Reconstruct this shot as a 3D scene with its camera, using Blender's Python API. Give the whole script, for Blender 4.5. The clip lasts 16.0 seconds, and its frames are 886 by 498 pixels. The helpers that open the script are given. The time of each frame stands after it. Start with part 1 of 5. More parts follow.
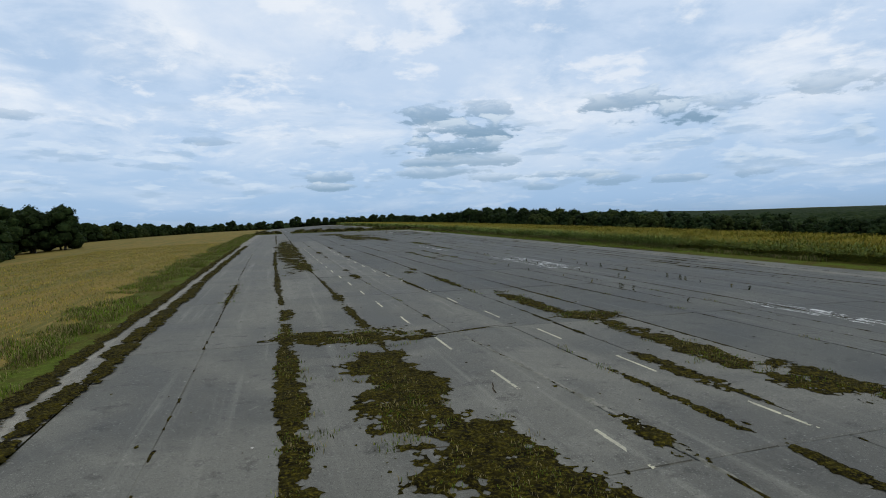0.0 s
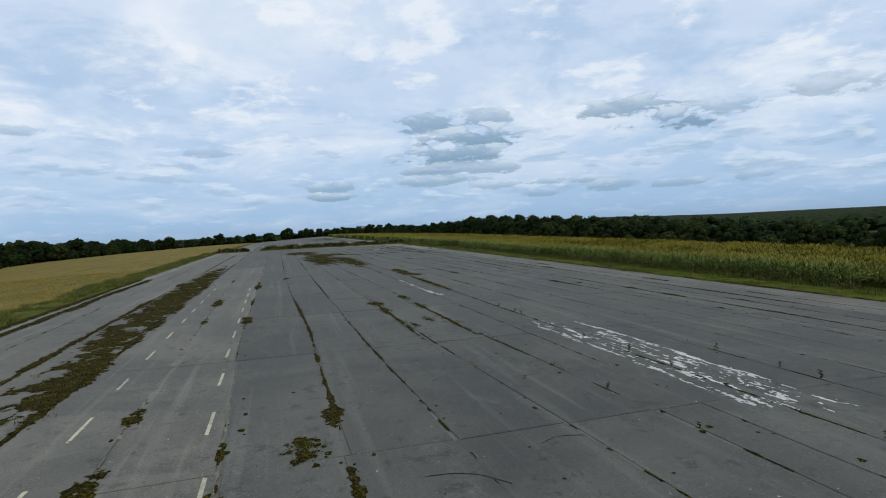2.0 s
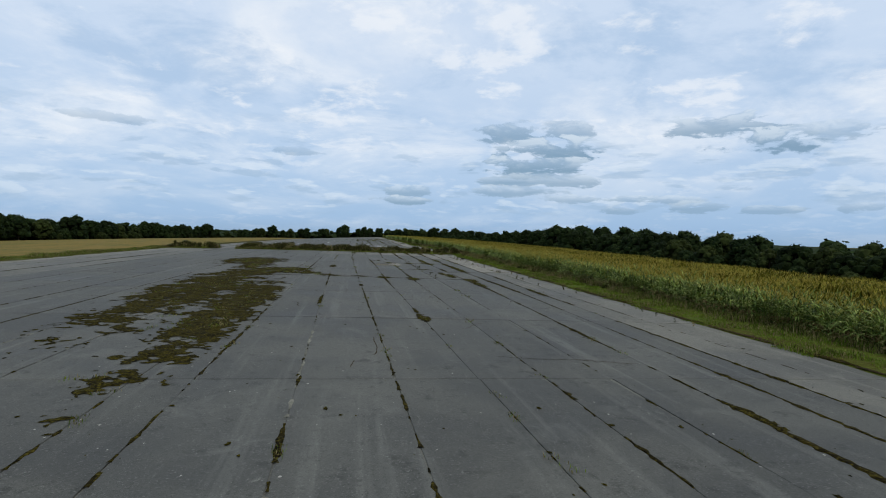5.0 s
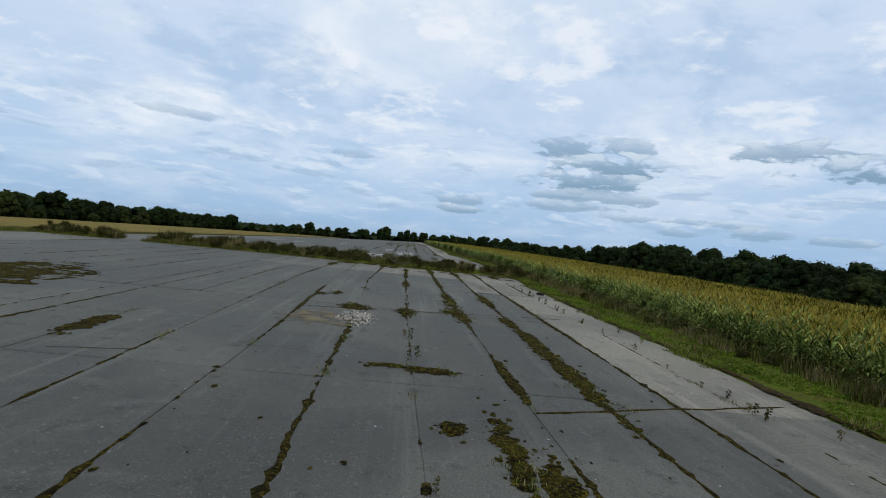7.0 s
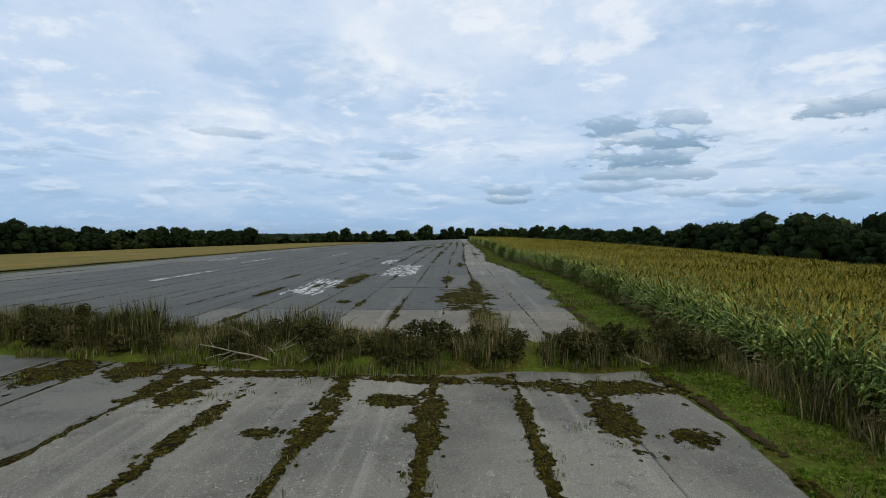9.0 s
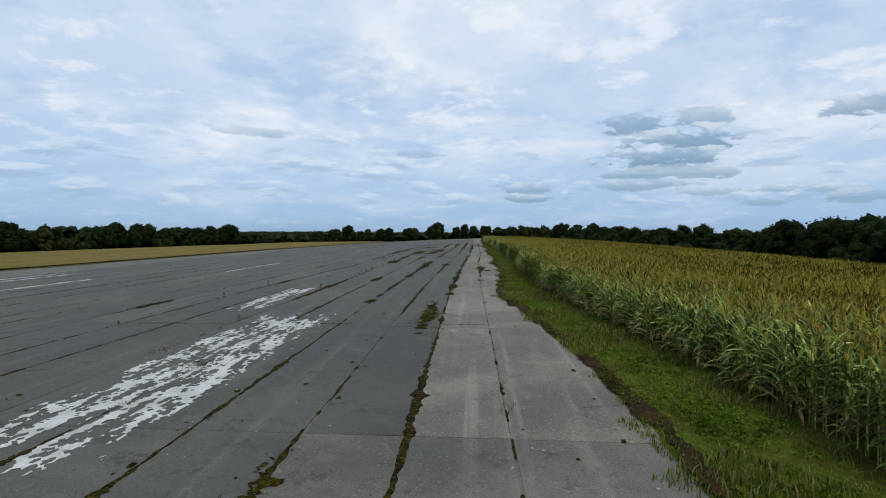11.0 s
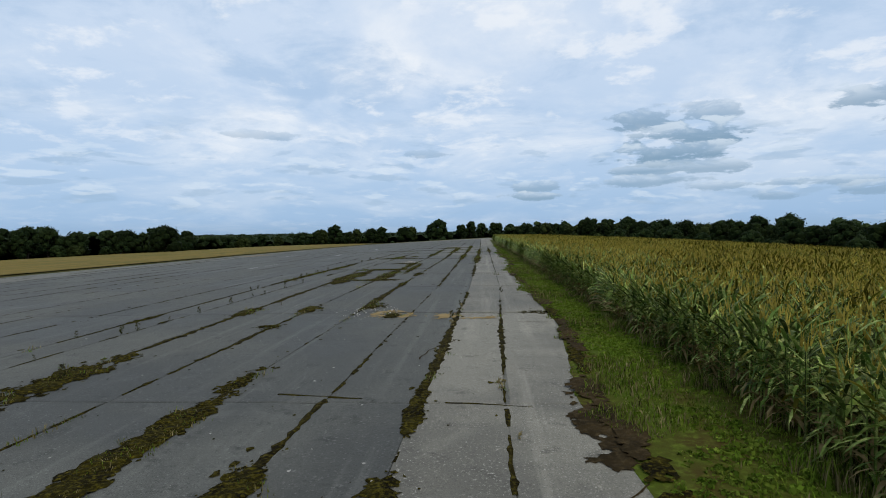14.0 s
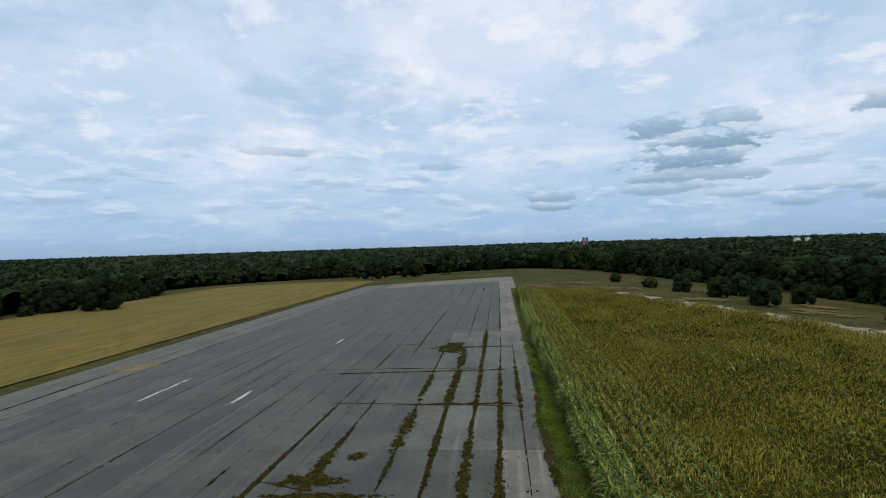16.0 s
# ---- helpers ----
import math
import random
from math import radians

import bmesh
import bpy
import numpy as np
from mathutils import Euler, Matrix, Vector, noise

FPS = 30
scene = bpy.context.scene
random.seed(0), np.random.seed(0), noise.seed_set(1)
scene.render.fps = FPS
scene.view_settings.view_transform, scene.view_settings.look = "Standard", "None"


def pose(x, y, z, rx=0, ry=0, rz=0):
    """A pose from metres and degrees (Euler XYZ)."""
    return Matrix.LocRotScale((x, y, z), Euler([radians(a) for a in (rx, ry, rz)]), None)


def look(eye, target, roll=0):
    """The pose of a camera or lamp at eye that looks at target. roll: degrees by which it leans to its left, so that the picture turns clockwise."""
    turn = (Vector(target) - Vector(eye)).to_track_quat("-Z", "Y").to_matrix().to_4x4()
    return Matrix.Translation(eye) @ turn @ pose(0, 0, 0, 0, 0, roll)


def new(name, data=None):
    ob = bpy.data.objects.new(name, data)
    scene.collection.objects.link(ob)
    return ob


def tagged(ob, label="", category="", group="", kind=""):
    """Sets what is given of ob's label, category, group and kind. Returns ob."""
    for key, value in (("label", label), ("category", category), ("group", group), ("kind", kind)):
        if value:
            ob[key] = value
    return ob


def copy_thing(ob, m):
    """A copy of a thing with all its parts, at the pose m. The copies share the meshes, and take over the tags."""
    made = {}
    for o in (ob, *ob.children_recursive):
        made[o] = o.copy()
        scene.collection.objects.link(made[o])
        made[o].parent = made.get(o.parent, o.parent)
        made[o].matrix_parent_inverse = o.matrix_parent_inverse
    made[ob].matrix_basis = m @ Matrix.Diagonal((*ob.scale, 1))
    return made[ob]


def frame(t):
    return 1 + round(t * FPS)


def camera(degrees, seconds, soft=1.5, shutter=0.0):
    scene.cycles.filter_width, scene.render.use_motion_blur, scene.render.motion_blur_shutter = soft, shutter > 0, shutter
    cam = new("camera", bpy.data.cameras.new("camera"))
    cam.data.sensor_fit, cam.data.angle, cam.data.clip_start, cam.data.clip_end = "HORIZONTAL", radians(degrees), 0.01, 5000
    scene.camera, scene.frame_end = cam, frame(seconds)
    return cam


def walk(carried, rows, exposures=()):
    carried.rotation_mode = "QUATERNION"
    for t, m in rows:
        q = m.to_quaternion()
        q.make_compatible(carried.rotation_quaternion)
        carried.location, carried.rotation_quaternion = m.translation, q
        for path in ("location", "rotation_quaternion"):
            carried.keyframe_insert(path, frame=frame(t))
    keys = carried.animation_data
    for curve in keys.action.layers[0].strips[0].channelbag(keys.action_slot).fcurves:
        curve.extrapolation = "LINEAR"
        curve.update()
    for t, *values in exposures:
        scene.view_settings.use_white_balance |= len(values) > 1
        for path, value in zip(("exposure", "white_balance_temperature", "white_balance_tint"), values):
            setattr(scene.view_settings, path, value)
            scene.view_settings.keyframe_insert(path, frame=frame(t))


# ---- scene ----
cam = camera(78.0, 16.0, soft=1.0)
PATH = [
    (0.0, (-54.116, -6.645, 4.343), (-51.214, 2.907, 3.760), -2.02),
    (0.5, (-51.532, 1.630, 4.674), (-48.651, 11.186, 4.053), -3.02),
    (1.0, (-48.587, 10.329, 5.308), (-45.685, 19.878, 4.674), -2.99),
    (1.5, (-45.199, 19.657, 5.762), (-42.306, 29.218, 5.293), -3.30),
    (2.0, (-42.116, 29.481, 5.360), (-39.232, 39.046, 4.924), -2.99),
    (2.5, (-38.353, 40.190, 5.023), (-35.513, 49.777, 4.863), 0.14),
    (3.0, (-34.436, 51.606, 5.152), (-31.615, 61.197, 4.908), 0.00),
    (3.5, (-30.567, 63.351, 5.057), (-27.746, 72.941, 4.780), -0.22),
    (4.0, (-26.963, 75.340, 4.806), (-24.939, 85.128, 4.490), 2.94),
    (6.5, (-15.851, 144.328, 3.315), (-14.530, 154.240, 3.182), 0.41),
    (7.0, (-13.552, 156.999, 3.499), (-12.807, 166.970, 3.340), 5.39),
    (7.5, (-11.418, 169.681, 3.865), (-11.076, 179.673, 3.645), 5.85),
    (8.0, (-9.647, 182.404, 4.177), (-9.825, 192.398, 3.885), 4.96),
    (8.5, (-7.915, 195.199, 4.340), (-8.102, 205.193, 4.052), -0.82),
    (9.0, (-6.330, 208.182, 4.404), (-6.554, 218.175, 4.111), 0.09),
    (9.5, (-5.016, 221.194, 4.652), (-5.328, 231.185, 4.357), 2.38),
    (10.0, (-3.440, 233.986, 4.710), (-3.785, 243.976, 4.412), 1.05),
    (12.5, (-3.031, 287.898, 3.712), (-3.706, 297.869, 3.359), 0.37),
    (13.0, (-2.942, 299.213, 3.554), (-3.597, 309.186, 3.215), 0.07),
    (13.5, (-2.881, 310.552, 3.574), (-3.556, 320.524, 3.259), -0.23),
    (14.0, (-2.895, 322.175, 3.996), (-3.608, 332.144, 3.664), -0.73),
    (14.5, (-2.896, 333.942, 4.750), (-3.671, 343.909, 4.489), -0.91),
    (15.0, (-2.753, 345.800, 6.491), (-3.613, 355.761, 6.289), -1.13),
    (15.5, (-2.993, 357.676, 9.843), (-3.934, 367.629, 9.634), -1.35),
    (16.0, (-3.133, 369.640, 14.717), (-4.147, 379.588, 14.617), -1.74),
]
walk(cam, [(t, look(eye, target, roll)) for t, eye, target, roll in PATH])

# ---------------------------------------------------------------- world and sun
SUN_EL, SUN_AZ = 52.0, 150.0
world = bpy.data.worlds.new("sky")
scene.world = world
world.use_nodes = True
wt = world.node_tree
wt.nodes.clear()


class Graph:
    """Small helper to wire nodes."""

    def __init__(self, tree):
        self.t = tree

    def node(self, kind):
        return self.t.nodes.new(kind)

    def plug(self, socket, value):
        if hasattr(value, "is_linked"):
            self.t.links.new(value, socket)
        elif isinstance(value, (tuple, list)) and len(value) == 3 and socket.type == "RGBA":
            socket.default_value = (*value, 1)
        else:
            socket.default_value = value

    def math(self, op, a, b=0.0, clamp=False):
        n = self.node("ShaderNodeMath")
        n.operation, n.use_clamp = op, clamp
        self.plug(n.inputs[0], a)
        self.plug(n.inputs[1], b)
        return n.outputs[0]

    def vmath(self, op, a, b=(0, 0, 0)):
        n = self.node("ShaderNodeVectorMath")
        n.operation = op
        self.plug(n.inputs[0], a)
        self.plug(n.inputs[1], b)
        return n.outputs["Value"] if op in ("DOT_PRODUCT", "LENGTH", "DISTANCE") else n.outputs[0]

    def mix(self, f, a, b, blend="MIX"):
        n = self.node("ShaderNodeMix")
        n.data_type, n.blend_type = "RGBA", blend
        self.plug(n.inputs[0], f)
        self.plug(n.inputs[6], a)
        self.plug(n.inputs[7], b)
        return n.outputs[2]

    def noise(self, vec, scale, detail=4.0, rough=0.55, distort=0.0):
        n = self.node("ShaderNodeTexNoise")
        self.plug(n.inputs["Vector"], vec)
        n.inputs["Scale"].default_value = scale
        n.inputs["Detail"].default_value = detail
        n.inputs["Roughness"].default_value = rough
        n.inputs["Distortion"].default_value = distort
        return n.outputs["Fac"]

    def span(self, v, a, b, lo=0.0, hi=1.0):
        n = self.node("ShaderNodeMapRange")
        n.interpolation_type = "SMOOTHSTEP"
        self.plug(n.inputs[0], v)
        for i, q in enumerate((a, b, lo, hi)):
            n.inputs[1 + i].default_value = q
        return n.outputs[0]


def direction(az, el):
    a, e = radians(az), radians(el)
    return (math.sin(a) * math.cos(e), math.cos(a) * math.cos(e), math.sin(e))


W = Graph(wt)
way = W.node("ShaderNodeTexCoord").outputs["Generated"]
sep = W.node("ShaderNodeSeparateXYZ")
W.plug(sep.inputs[0], way)
up = sep.outputs[2]
nish = W.node("ShaderNodeTexSky")
nish.sky_type, nish.sun_disc, nish.sun_elevation, nish.sun_rotation = "NISHITA", False, radians(SUN_EL), radians(SUN_AZ)
clear = W.vmath("SCALE", nish.outputs[0])
clear.node.inputs["Scale"].default_value = 0.1
# cloud deck: the way through a flat layer, so that clouds crowd towards the horizon
lift = W.math("ADD", W.math("MAXIMUM", up, 0.0), 0.20)
flat = W.node("ShaderNodeCombineXYZ")
W.plug(flat.inputs[0], W.math("DIVIDE", sep.outputs[0], lift))
W.plug(flat.inputs[1], W.math("DIVIDE", sep.outputs[1], lift))
flat = flat.outputs[0]
deck = W.mix(W.span(up, 0.0, 0.13), (0.33, 0.51, 0.76), (0.46, 0.62, 0.84))
deck = W.mix(W.span(up, 0.08, 0.36), deck, (0.63, 0.75, 0.92))
high = W.span(up, 0.05, 0.24, 0.25, 1.0)
soft = W.noise(flat, 1.0, 8, 0.6, 0.35)
deck = W.mix(W.math("MULTIPLY", W.span(soft, 0.43, 0.66, 0, 0.95), high), deck, (0.91, 0.95, 1.0))
grey = W.noise(W.vmath("ADD", flat, (7.3, 2.1, 4.0)), 2.1, 8, 0.62, 0.25)
deck = W.mix(W.math("MULTIPLY", W.span(grey, 0.49, 0.68, 0, 0.75), high), deck, (0.42, 0.58, 0.80))
puff = W.noise(W.vmath("ADD", flat, (3.1, 5.5, 1.0)), 4.6, 6, 0.6, 0.2)
deck = W.mix(W.math("MULTIPLY", W.span(puff, 0.53, 0.68, 0, 0.6), high), deck, (0.93, 0.96, 1.0))
# small low clouds with flat undersides
thin = W.noise(W.vmath("MULTIPLY", way, (1, 1, 4.5)), 11.0, 6, 0.55, 0.3)
band = W.math("MULTIPLY", W.span(up, 0.02, 0.06), W.span(up, 0.24, 0.10))
deck = W.mix(W.math("MULTIPLY", W.span(thin, 0.56, 0.66, 0, 0.45), band), deck, (0.31, 0.46, 0.64))
over = W.noise(W.vmath("ADD", W.vmath("MULTIPLY", way, (1, 1, 4.5)), (0.0, 0.0, -0.055)), 11.0, 6, 0.55, 0.3)
deck = W.mix(W.math("MULTIPLY", W.span(over, 0.57, 0.66, 0, 0.4), band), deck, (0.78, 0.87, 0.96))
# the larger cumulus banks, each of several flat-bottomed heaps
lumps_in = W.noise(W.vmath("MULTIPLY", way, (1, 1, 2.4)), 15.0, 8, 0.62, 0.35)
shelf = W.noise(W.vmath("MULTIPLY", way, (1, 1, 7.0)), 9.0, 5, 0.55, 0.2)
for az, el, wide, tall, dark in ((16.0, 10.6, 0.062, 0.020, 0.75), (21.5, 10.8, 0.050, 0.020, 0.6), (20.5, 8.8, 0.100, 0.021, 0.9), (18.4, 7.2, 0.110, 0.018, 0.9), (19.6, 5.8, 0.100, 0.013, 0.65), (17.0, 4.6, 0.09, 0.010, 0.6), (22.0, 3.9, 0.07, 0.008, 0.5),
                                 (36.5, 10.6, 0.085, 0.022, 0.75), (39.8, 8.9, 0.095, 0.020, 0.9), (44.5, 9.4, 0.06, 0.018, 0.5), (6.0, 4.4, 0.055, 0.010, 0.6), (5.2, 3.4, 0.06, 0.008, 0.75),
                                 (29.5, 3.8, 0.09, 0.009, 0.55), (34.0, 3.2, 0.07, 0.009, 0.55), (26.5, 2.8, 0.06, 0.007, 0.5), (40.0, 3.0, 0.06, 0.008, 0.5), (47.0, 3.1, 0.05, 0.008, 0.45), (52.0, 10.0, 0.06, 0.02, 0.5), (-22.0, 9.6, 0.06, 0.010, 0.4), (-6.0, 8.0, 0.05, 0.007, 0.4)):
    d = Vector(direction(az, el))
    side = Vector((d.y, -d.x, 0)).normalized()
    lifted = side.cross(d)
    a = W.math("DIVIDE", W.vmath("DOT_PRODUCT", way, tuple(side)), wide)
    b = W.math("DIVIDE", W.vmath("DOT_PRODUCT", way, tuple(lifted)), tall)
    r = W.math("ADD", W.math("MULTIPLY", a, a), W.math("MULTIPLY", W.math("MULTIPLY", b, b), 0.8))
    front = W.span(W.vmath("DOT_PRODUCT", way, tuple(d)), 0.8, 0.9)
    body = W.math("ADD", W.math("MULTIPLY", W.math("SUBTRACT", lumps_in, 0.40), 5.0), W.math("MULTIPLY", W.math("SUBTRACT", shelf, 0.38), 3.0))
    body = W.math("MULTIPLY", W.span(W.math("SUBTRACT", body, r), 0.0, 0.55), front)
    crest = W.span(b, -0.5, 1.1)
    tone = W.mix(crest, (0.20, 0.33, 0.47), (0.38, 0.52, 0.69))
    tone = W.mix(W.math("MULTIPLY", W.span(lumps_in, 0.46, 0.60, 0, 0.8), crest), tone, (0.72, 0.82, 0.92))
    deck = W.mix(W.math("MULTIPLY", body, dark), deck, tone)
deck = W.mix(W.span(up, -0.02, 0.03), (0.28, 0.42, 0.60), deck)
final = W.mix(0.93, clear, deck)
back = W.node("ShaderNodeBackground")
W.plug(back.inputs[0], final)
back.inputs[1].default_value = 1.0
W.plug(W.node("ShaderNodeOutputWorld").inputs[0], back.outputs[0])

sun = new("sun", bpy.data.lights.new("sun", "SUN"))
sun.data.energy, sun.data.angle, sun.data.color = 1.35, radians(22), (1.0, 0.90, 0.70)
sun.matrix_world = look((0, 0, 100), tuple(Vector((0, 0, 100)) - Vector(direction(SUN_AZ, SUN_EL))))


# ---------------------------------------------------------------- materials
def material(name, colours, scales=(0.4, 6.0), rough=0.85, bump=0.3, bump_scale=40.0, spread=0.0, stretch=(1, 1, 1), island=False, spec=0.04, thin=0.0):
    """colours: dark, mid, light. Two scales of noise move between them; spread adds tone from object to object."""
    m = bpy.data.materials.new(name)
    m.use_nodes = True
    g = Graph(m.node_tree)
    bsdf = m.node_tree.nodes["Principled BSDF"]
    pos = g.node("ShaderNodeNewGeometry").outputs["Position"]
    v = g.vmath("MULTIPLY", pos, stretch)
    big, fine = g.noise(v, scales[0], 4, 0.6), g.noise(v, scales[1], 5, 0.65)
    c = g.mix(g.span(big, 0.35, 0.65), colours[0], colours[1])
    c = g.mix(g.span(fine, 0.45, 0.75, 0, 0.8), c, colours[2])
    if spread:
        if island:
            rnd = g.node("ShaderNodeNewGeometry").outputs["Random Per Island"]
        else:
            rnd = g.node("ShaderNodeObjectInfo").outputs["Random"]
        tone = g.math("ADD", g.math("MULTIPLY", rnd, 2 * spread), 1 - spread)
        c = g.vmath("SCALE", c)
        g.plug(c.node.inputs["Scale"], tone)
    g.plug(bsdf.inputs["Base Color"], c)
    bsdf.inputs["Roughness"].default_value = rough
    bsdf.inputs["Specular IOR Level"].default_value = spec
    if bump:
        b = g.node("ShaderNodeBump")
        b.inputs["Strength"].default_value = bump
        b.inputs["Distance"].default_value = 0.02
        g.plug(b.inputs["Height"], g.noise(pos, bump_scale, 4, 0.7))
        g.plug(bsdf.inputs["Normal"], b.outputs[0])
    if thin:
        out = m.node_tree.nodes["Material Output"]
        tr = g.node("ShaderNodeBsdfTranslucent")
        g.plug(tr.inputs[0], c)
        mx = g.node("ShaderNodeMixShader")
        mx.inputs[0].default_value = thin
        g.plug(mx.inputs[1], bsdf.outputs[0])
        g.plug(mx.inputs[2], tr.outputs[0])
        g.plug(out.inputs[0], mx.outputs[0])
    return m


def paving(name, low, high, pebble, grit, spread, island):
    """Weathered paving: stains, streaks along the strip, tyre marks and exposed aggregate."""
    m = bpy.data.materials.new(name)
    m.use_nodes = True
    g = Graph(m.node_tree)
    bsdf = m.node_tree.nodes["Principled BSDF"]
    geo = g.node("ShaderNodeNewGeometry")
    pos = geo.outputs["Position"]
    stain = g.noise(pos, 0.16, 6, 0.6, 0.6)
    streak = g.noise(g.vmath("MULTIPLY", pos, (1.6, 0.05, 1)), 1.0, 4, 0.6)
    blotch = g.noise(pos, 1.3, 6, 0.7)
    stone = g.noise(pos, 16.0, 3, 0.7)
    chip = g.node("ShaderNodeTexVoronoi")
    g.plug(chip.inputs["Vector"], pos)
    chip.inputs["Scale"].default_value = 26.0
    scuff = g.noise(g.vmath("MULTIPLY", pos, (1.0, 0.45, 1.0)), 2.4, 8, 0.78, 0.4)
    c = g.mix(g.span(stain, 0.36, 0.64), low, high)
    c = g.mix(g.span(g.noise(pos, 0.55, 5, 0.65, 1.0), 0.55, 0.72, 0, 0.35), c, tuple(1.4 * q for q in high))
    c = g.mix(g.span(streak, 0.52, 0.72, 0, 0.55), c, tuple(1.45 * q for q in high))
    c = g.mix(g.span(blotch, 0.54, 0.68, 0, 0.6), c, tuple(0.55 * q for q in low))
    c = g.mix(g.math("MULTIPLY", g.span(stone, 0.56, 0.70, 0, grit), g.span(blotch, 0.3, 0.6)), c, pebble)
    c = g.mix(g.span(g.noise(pos, 9.0, 4, 0.75), 0.56, 0.70, 0, 0.55), c, tuple(0.45 * q for q in low))
    c = g.mix(g.math("MULTIPLY", g.span(chip.outputs["Distance"], 0.34, 0.12, 0, 0.8 * grit), g.span(stain, 0.40, 0.62, 0.15, 1.0)), c, pebble)
    c = g.mix(g.span(scuff, 0.60, 0.70, 0, 0.6), c, tuple(1.9 * q for q in high))
    c = g.mix(g.span(g.noise(pos, 38.0, 2, 0.8), 0.54, 0.66, 0, 0.6), c, tuple(0.4 * q for q in low))
    rnd = geo.outputs["Random Per Island"] if island else g.node("ShaderNodeObjectInfo").outputs["Random"]
    sc = g.vmath("SCALE", c)
    g.plug(sc.node.inputs["Scale"], g.math("ADD", g.math("MULTIPLY", rnd, 2 * spread), 1 - spread))
    g.plug(bsdf.inputs["Base Color"], sc)
    g.plug(bsdf.inputs["Roughness"], g.span(stain, 0.3, 0.7, 0.62, 0.85))
    bsdf.inputs["Specular IOR Level"].default_value = 0.16
    b = g.node("ShaderNodeBump")
    b.inputs["Strength"].default_value = 0.5
    b.inputs["Distance"].default_value = 0.015
    g.plug(b.inputs["Height"], g.math("ADD", stone, blotch))
    g.plug(bsdf.inputs["Normal"], b.outputs[0])
    return m


TAR_LOW, TAR_HIGH = (0.053, 0.054, 0.049), (0.090, 0.091, 0.081)
MID_LOW, MID_HIGH = (0.076, 0.075, 0.065), (0.130, 0.127, 0.108)
CON_LOW, CON_HIGH = (0.108, 0.102, 0.085), (0.188, 0.178, 0.147)
M_tar = paving("weathered_tarmac", TAR_LOW, TAR_HIGH, (0.24, 0.24, 0.225), 0.45, 0.08, False)
M_tar_far = paving("weathered_tarmac_far", TAR_LOW, TAR_HIGH, (0.24, 0.24, 0.225), 0.45, 0.08, True)
M_mid = paving("worn_tarmac", MID_LOW, MID_HIGH, (0.28, 0.275, 0.25), 0.6, 0.08, False)
M_mid_far = paving("worn_tarmac_far", MID_LOW, MID_HIGH, (0.28, 0.275, 0.25), 0.6, 0.08, True)
M_con = paving("pale_concrete", CON_LOW, CON_HIGH, (0.38, 0.365, 0.32), 0.9, 0.1, False)
M_con_far = paving("pale_concrete_far", CON_LOW, CON_HIGH, (0.38, 0.365, 0.32), 0.9, 0.1, True)
M_dust = paving("dusty_concrete", (0.104, 0.095, 0.074), (0.180, 0.163, 0.128), (0.42, 0.37, 0.29), 0.9, 0.1, False)
M_dust_far = paving("dusty_concrete_far", (0.104, 0.095, 0.074), (0.180, 0.163, 0.128), (0.42, 0.37, 0.29), 0.9, 0.1, True)
M_moss = material("moss", ((0.0045, 0.0036, 0.0009), (0.0205, 0.0170, 0.0021), (0.1120, 0.0930, 0.0120)), (2.2, 11.0), 0.95, 1.0, 22)
M_joint = material("joint_moss", ((0.005, 0.0040, 0.0015), (0.020, 0.0155, 0.003), (0.100, 0.082, 0.013)), (1.8, 10.0), 0.95, 1.0, 22)
M_grout = material("pale_grout", ((0.12, 0.118, 0.10), (0.20, 0.195, 0.165), (0.06, 0.058, 0.04)), (0.8, 6.0), 0.9, 0.5, 30)
M_paint = material("worn_white_paint", ((0.40, 0.41, 0.40), (0.55, 0.56, 0.55), (0.26, 0.26, 0.25)), (1.0, 9.0), 0.7, 0.3, 30)
M_dash = material("worn_dash_paint", ((0.33, 0.32, 0.25), (0.46, 0.44, 0.32), (0.22, 0.21, 0.17)), (0.7, 9.0), 0.7, 0.3, 30)
M_soil = material("soil", ((0.0190, 0.0138, 0.0065), (0.0400, 0.0275, 0.0120), (0.0680, 0.0490, 0.0240)), (0.6, 8.0), 0.95, 0.8, 25)
M_ground = material("rough_grassland", ((0.0306, 0.0360, 0.0090), (0.0594, 0.0558, 0.0153), (0.1080, 0.0828, 0.0306)), (0.05, 0.8), 0.95, 0.6, 4)
M_stubble = material("stubble", ((0.0903, 0.0860, 0.0224), (0.1634, 0.1170, 0.0310), (0.2279, 0.1651, 0.0585)), (0.42, 3.0), 0.95, 0.7, 9, stretch=(1.0, 0.10, 1))
M_heath = material("dry_rough_grass", ((0.075, 0.062, 0.022), (0.13, 0.10, 0.04), (0.19, 0.15, 0.075)), (0.15, 2.0), 0.95, 0.6, 6)
M_verge = material("verge_turf", ((0.050, 0.038, 0.010), (0.054, 0.076, 0.009), (0.105, 0.145, 0.019)), (0.5, 6.0), 0.95, 0.9, 20)
M_blade = material("grass_blade", ((0.048, 0.082, 0.008), (0.100, 0.160, 0.015), (0.200, 0.240, 0.040)), (0.35, 3.0), 0.8, 0, spread=0.35, island=True, thin=0.25)
M_dry = material("dry_grass_blade", ((0.1250, 0.1063, 0.0438), (0.2125, 0.1750, 0.0813), (0.3125, 0.2625, 0.1375)), (0.5, 4.0), 0.85, 0, spread=0.35, island=True, thin=0.25)
M_weed = material("dark_weed_leaf", ((0.024, 0.029, 0.008), (0.048, 0.048, 0.014), (0.105, 0.080, 0.034)), (0.6, 4.0), 0.85, 0, spread=0.4, island=True, thin=0.2)
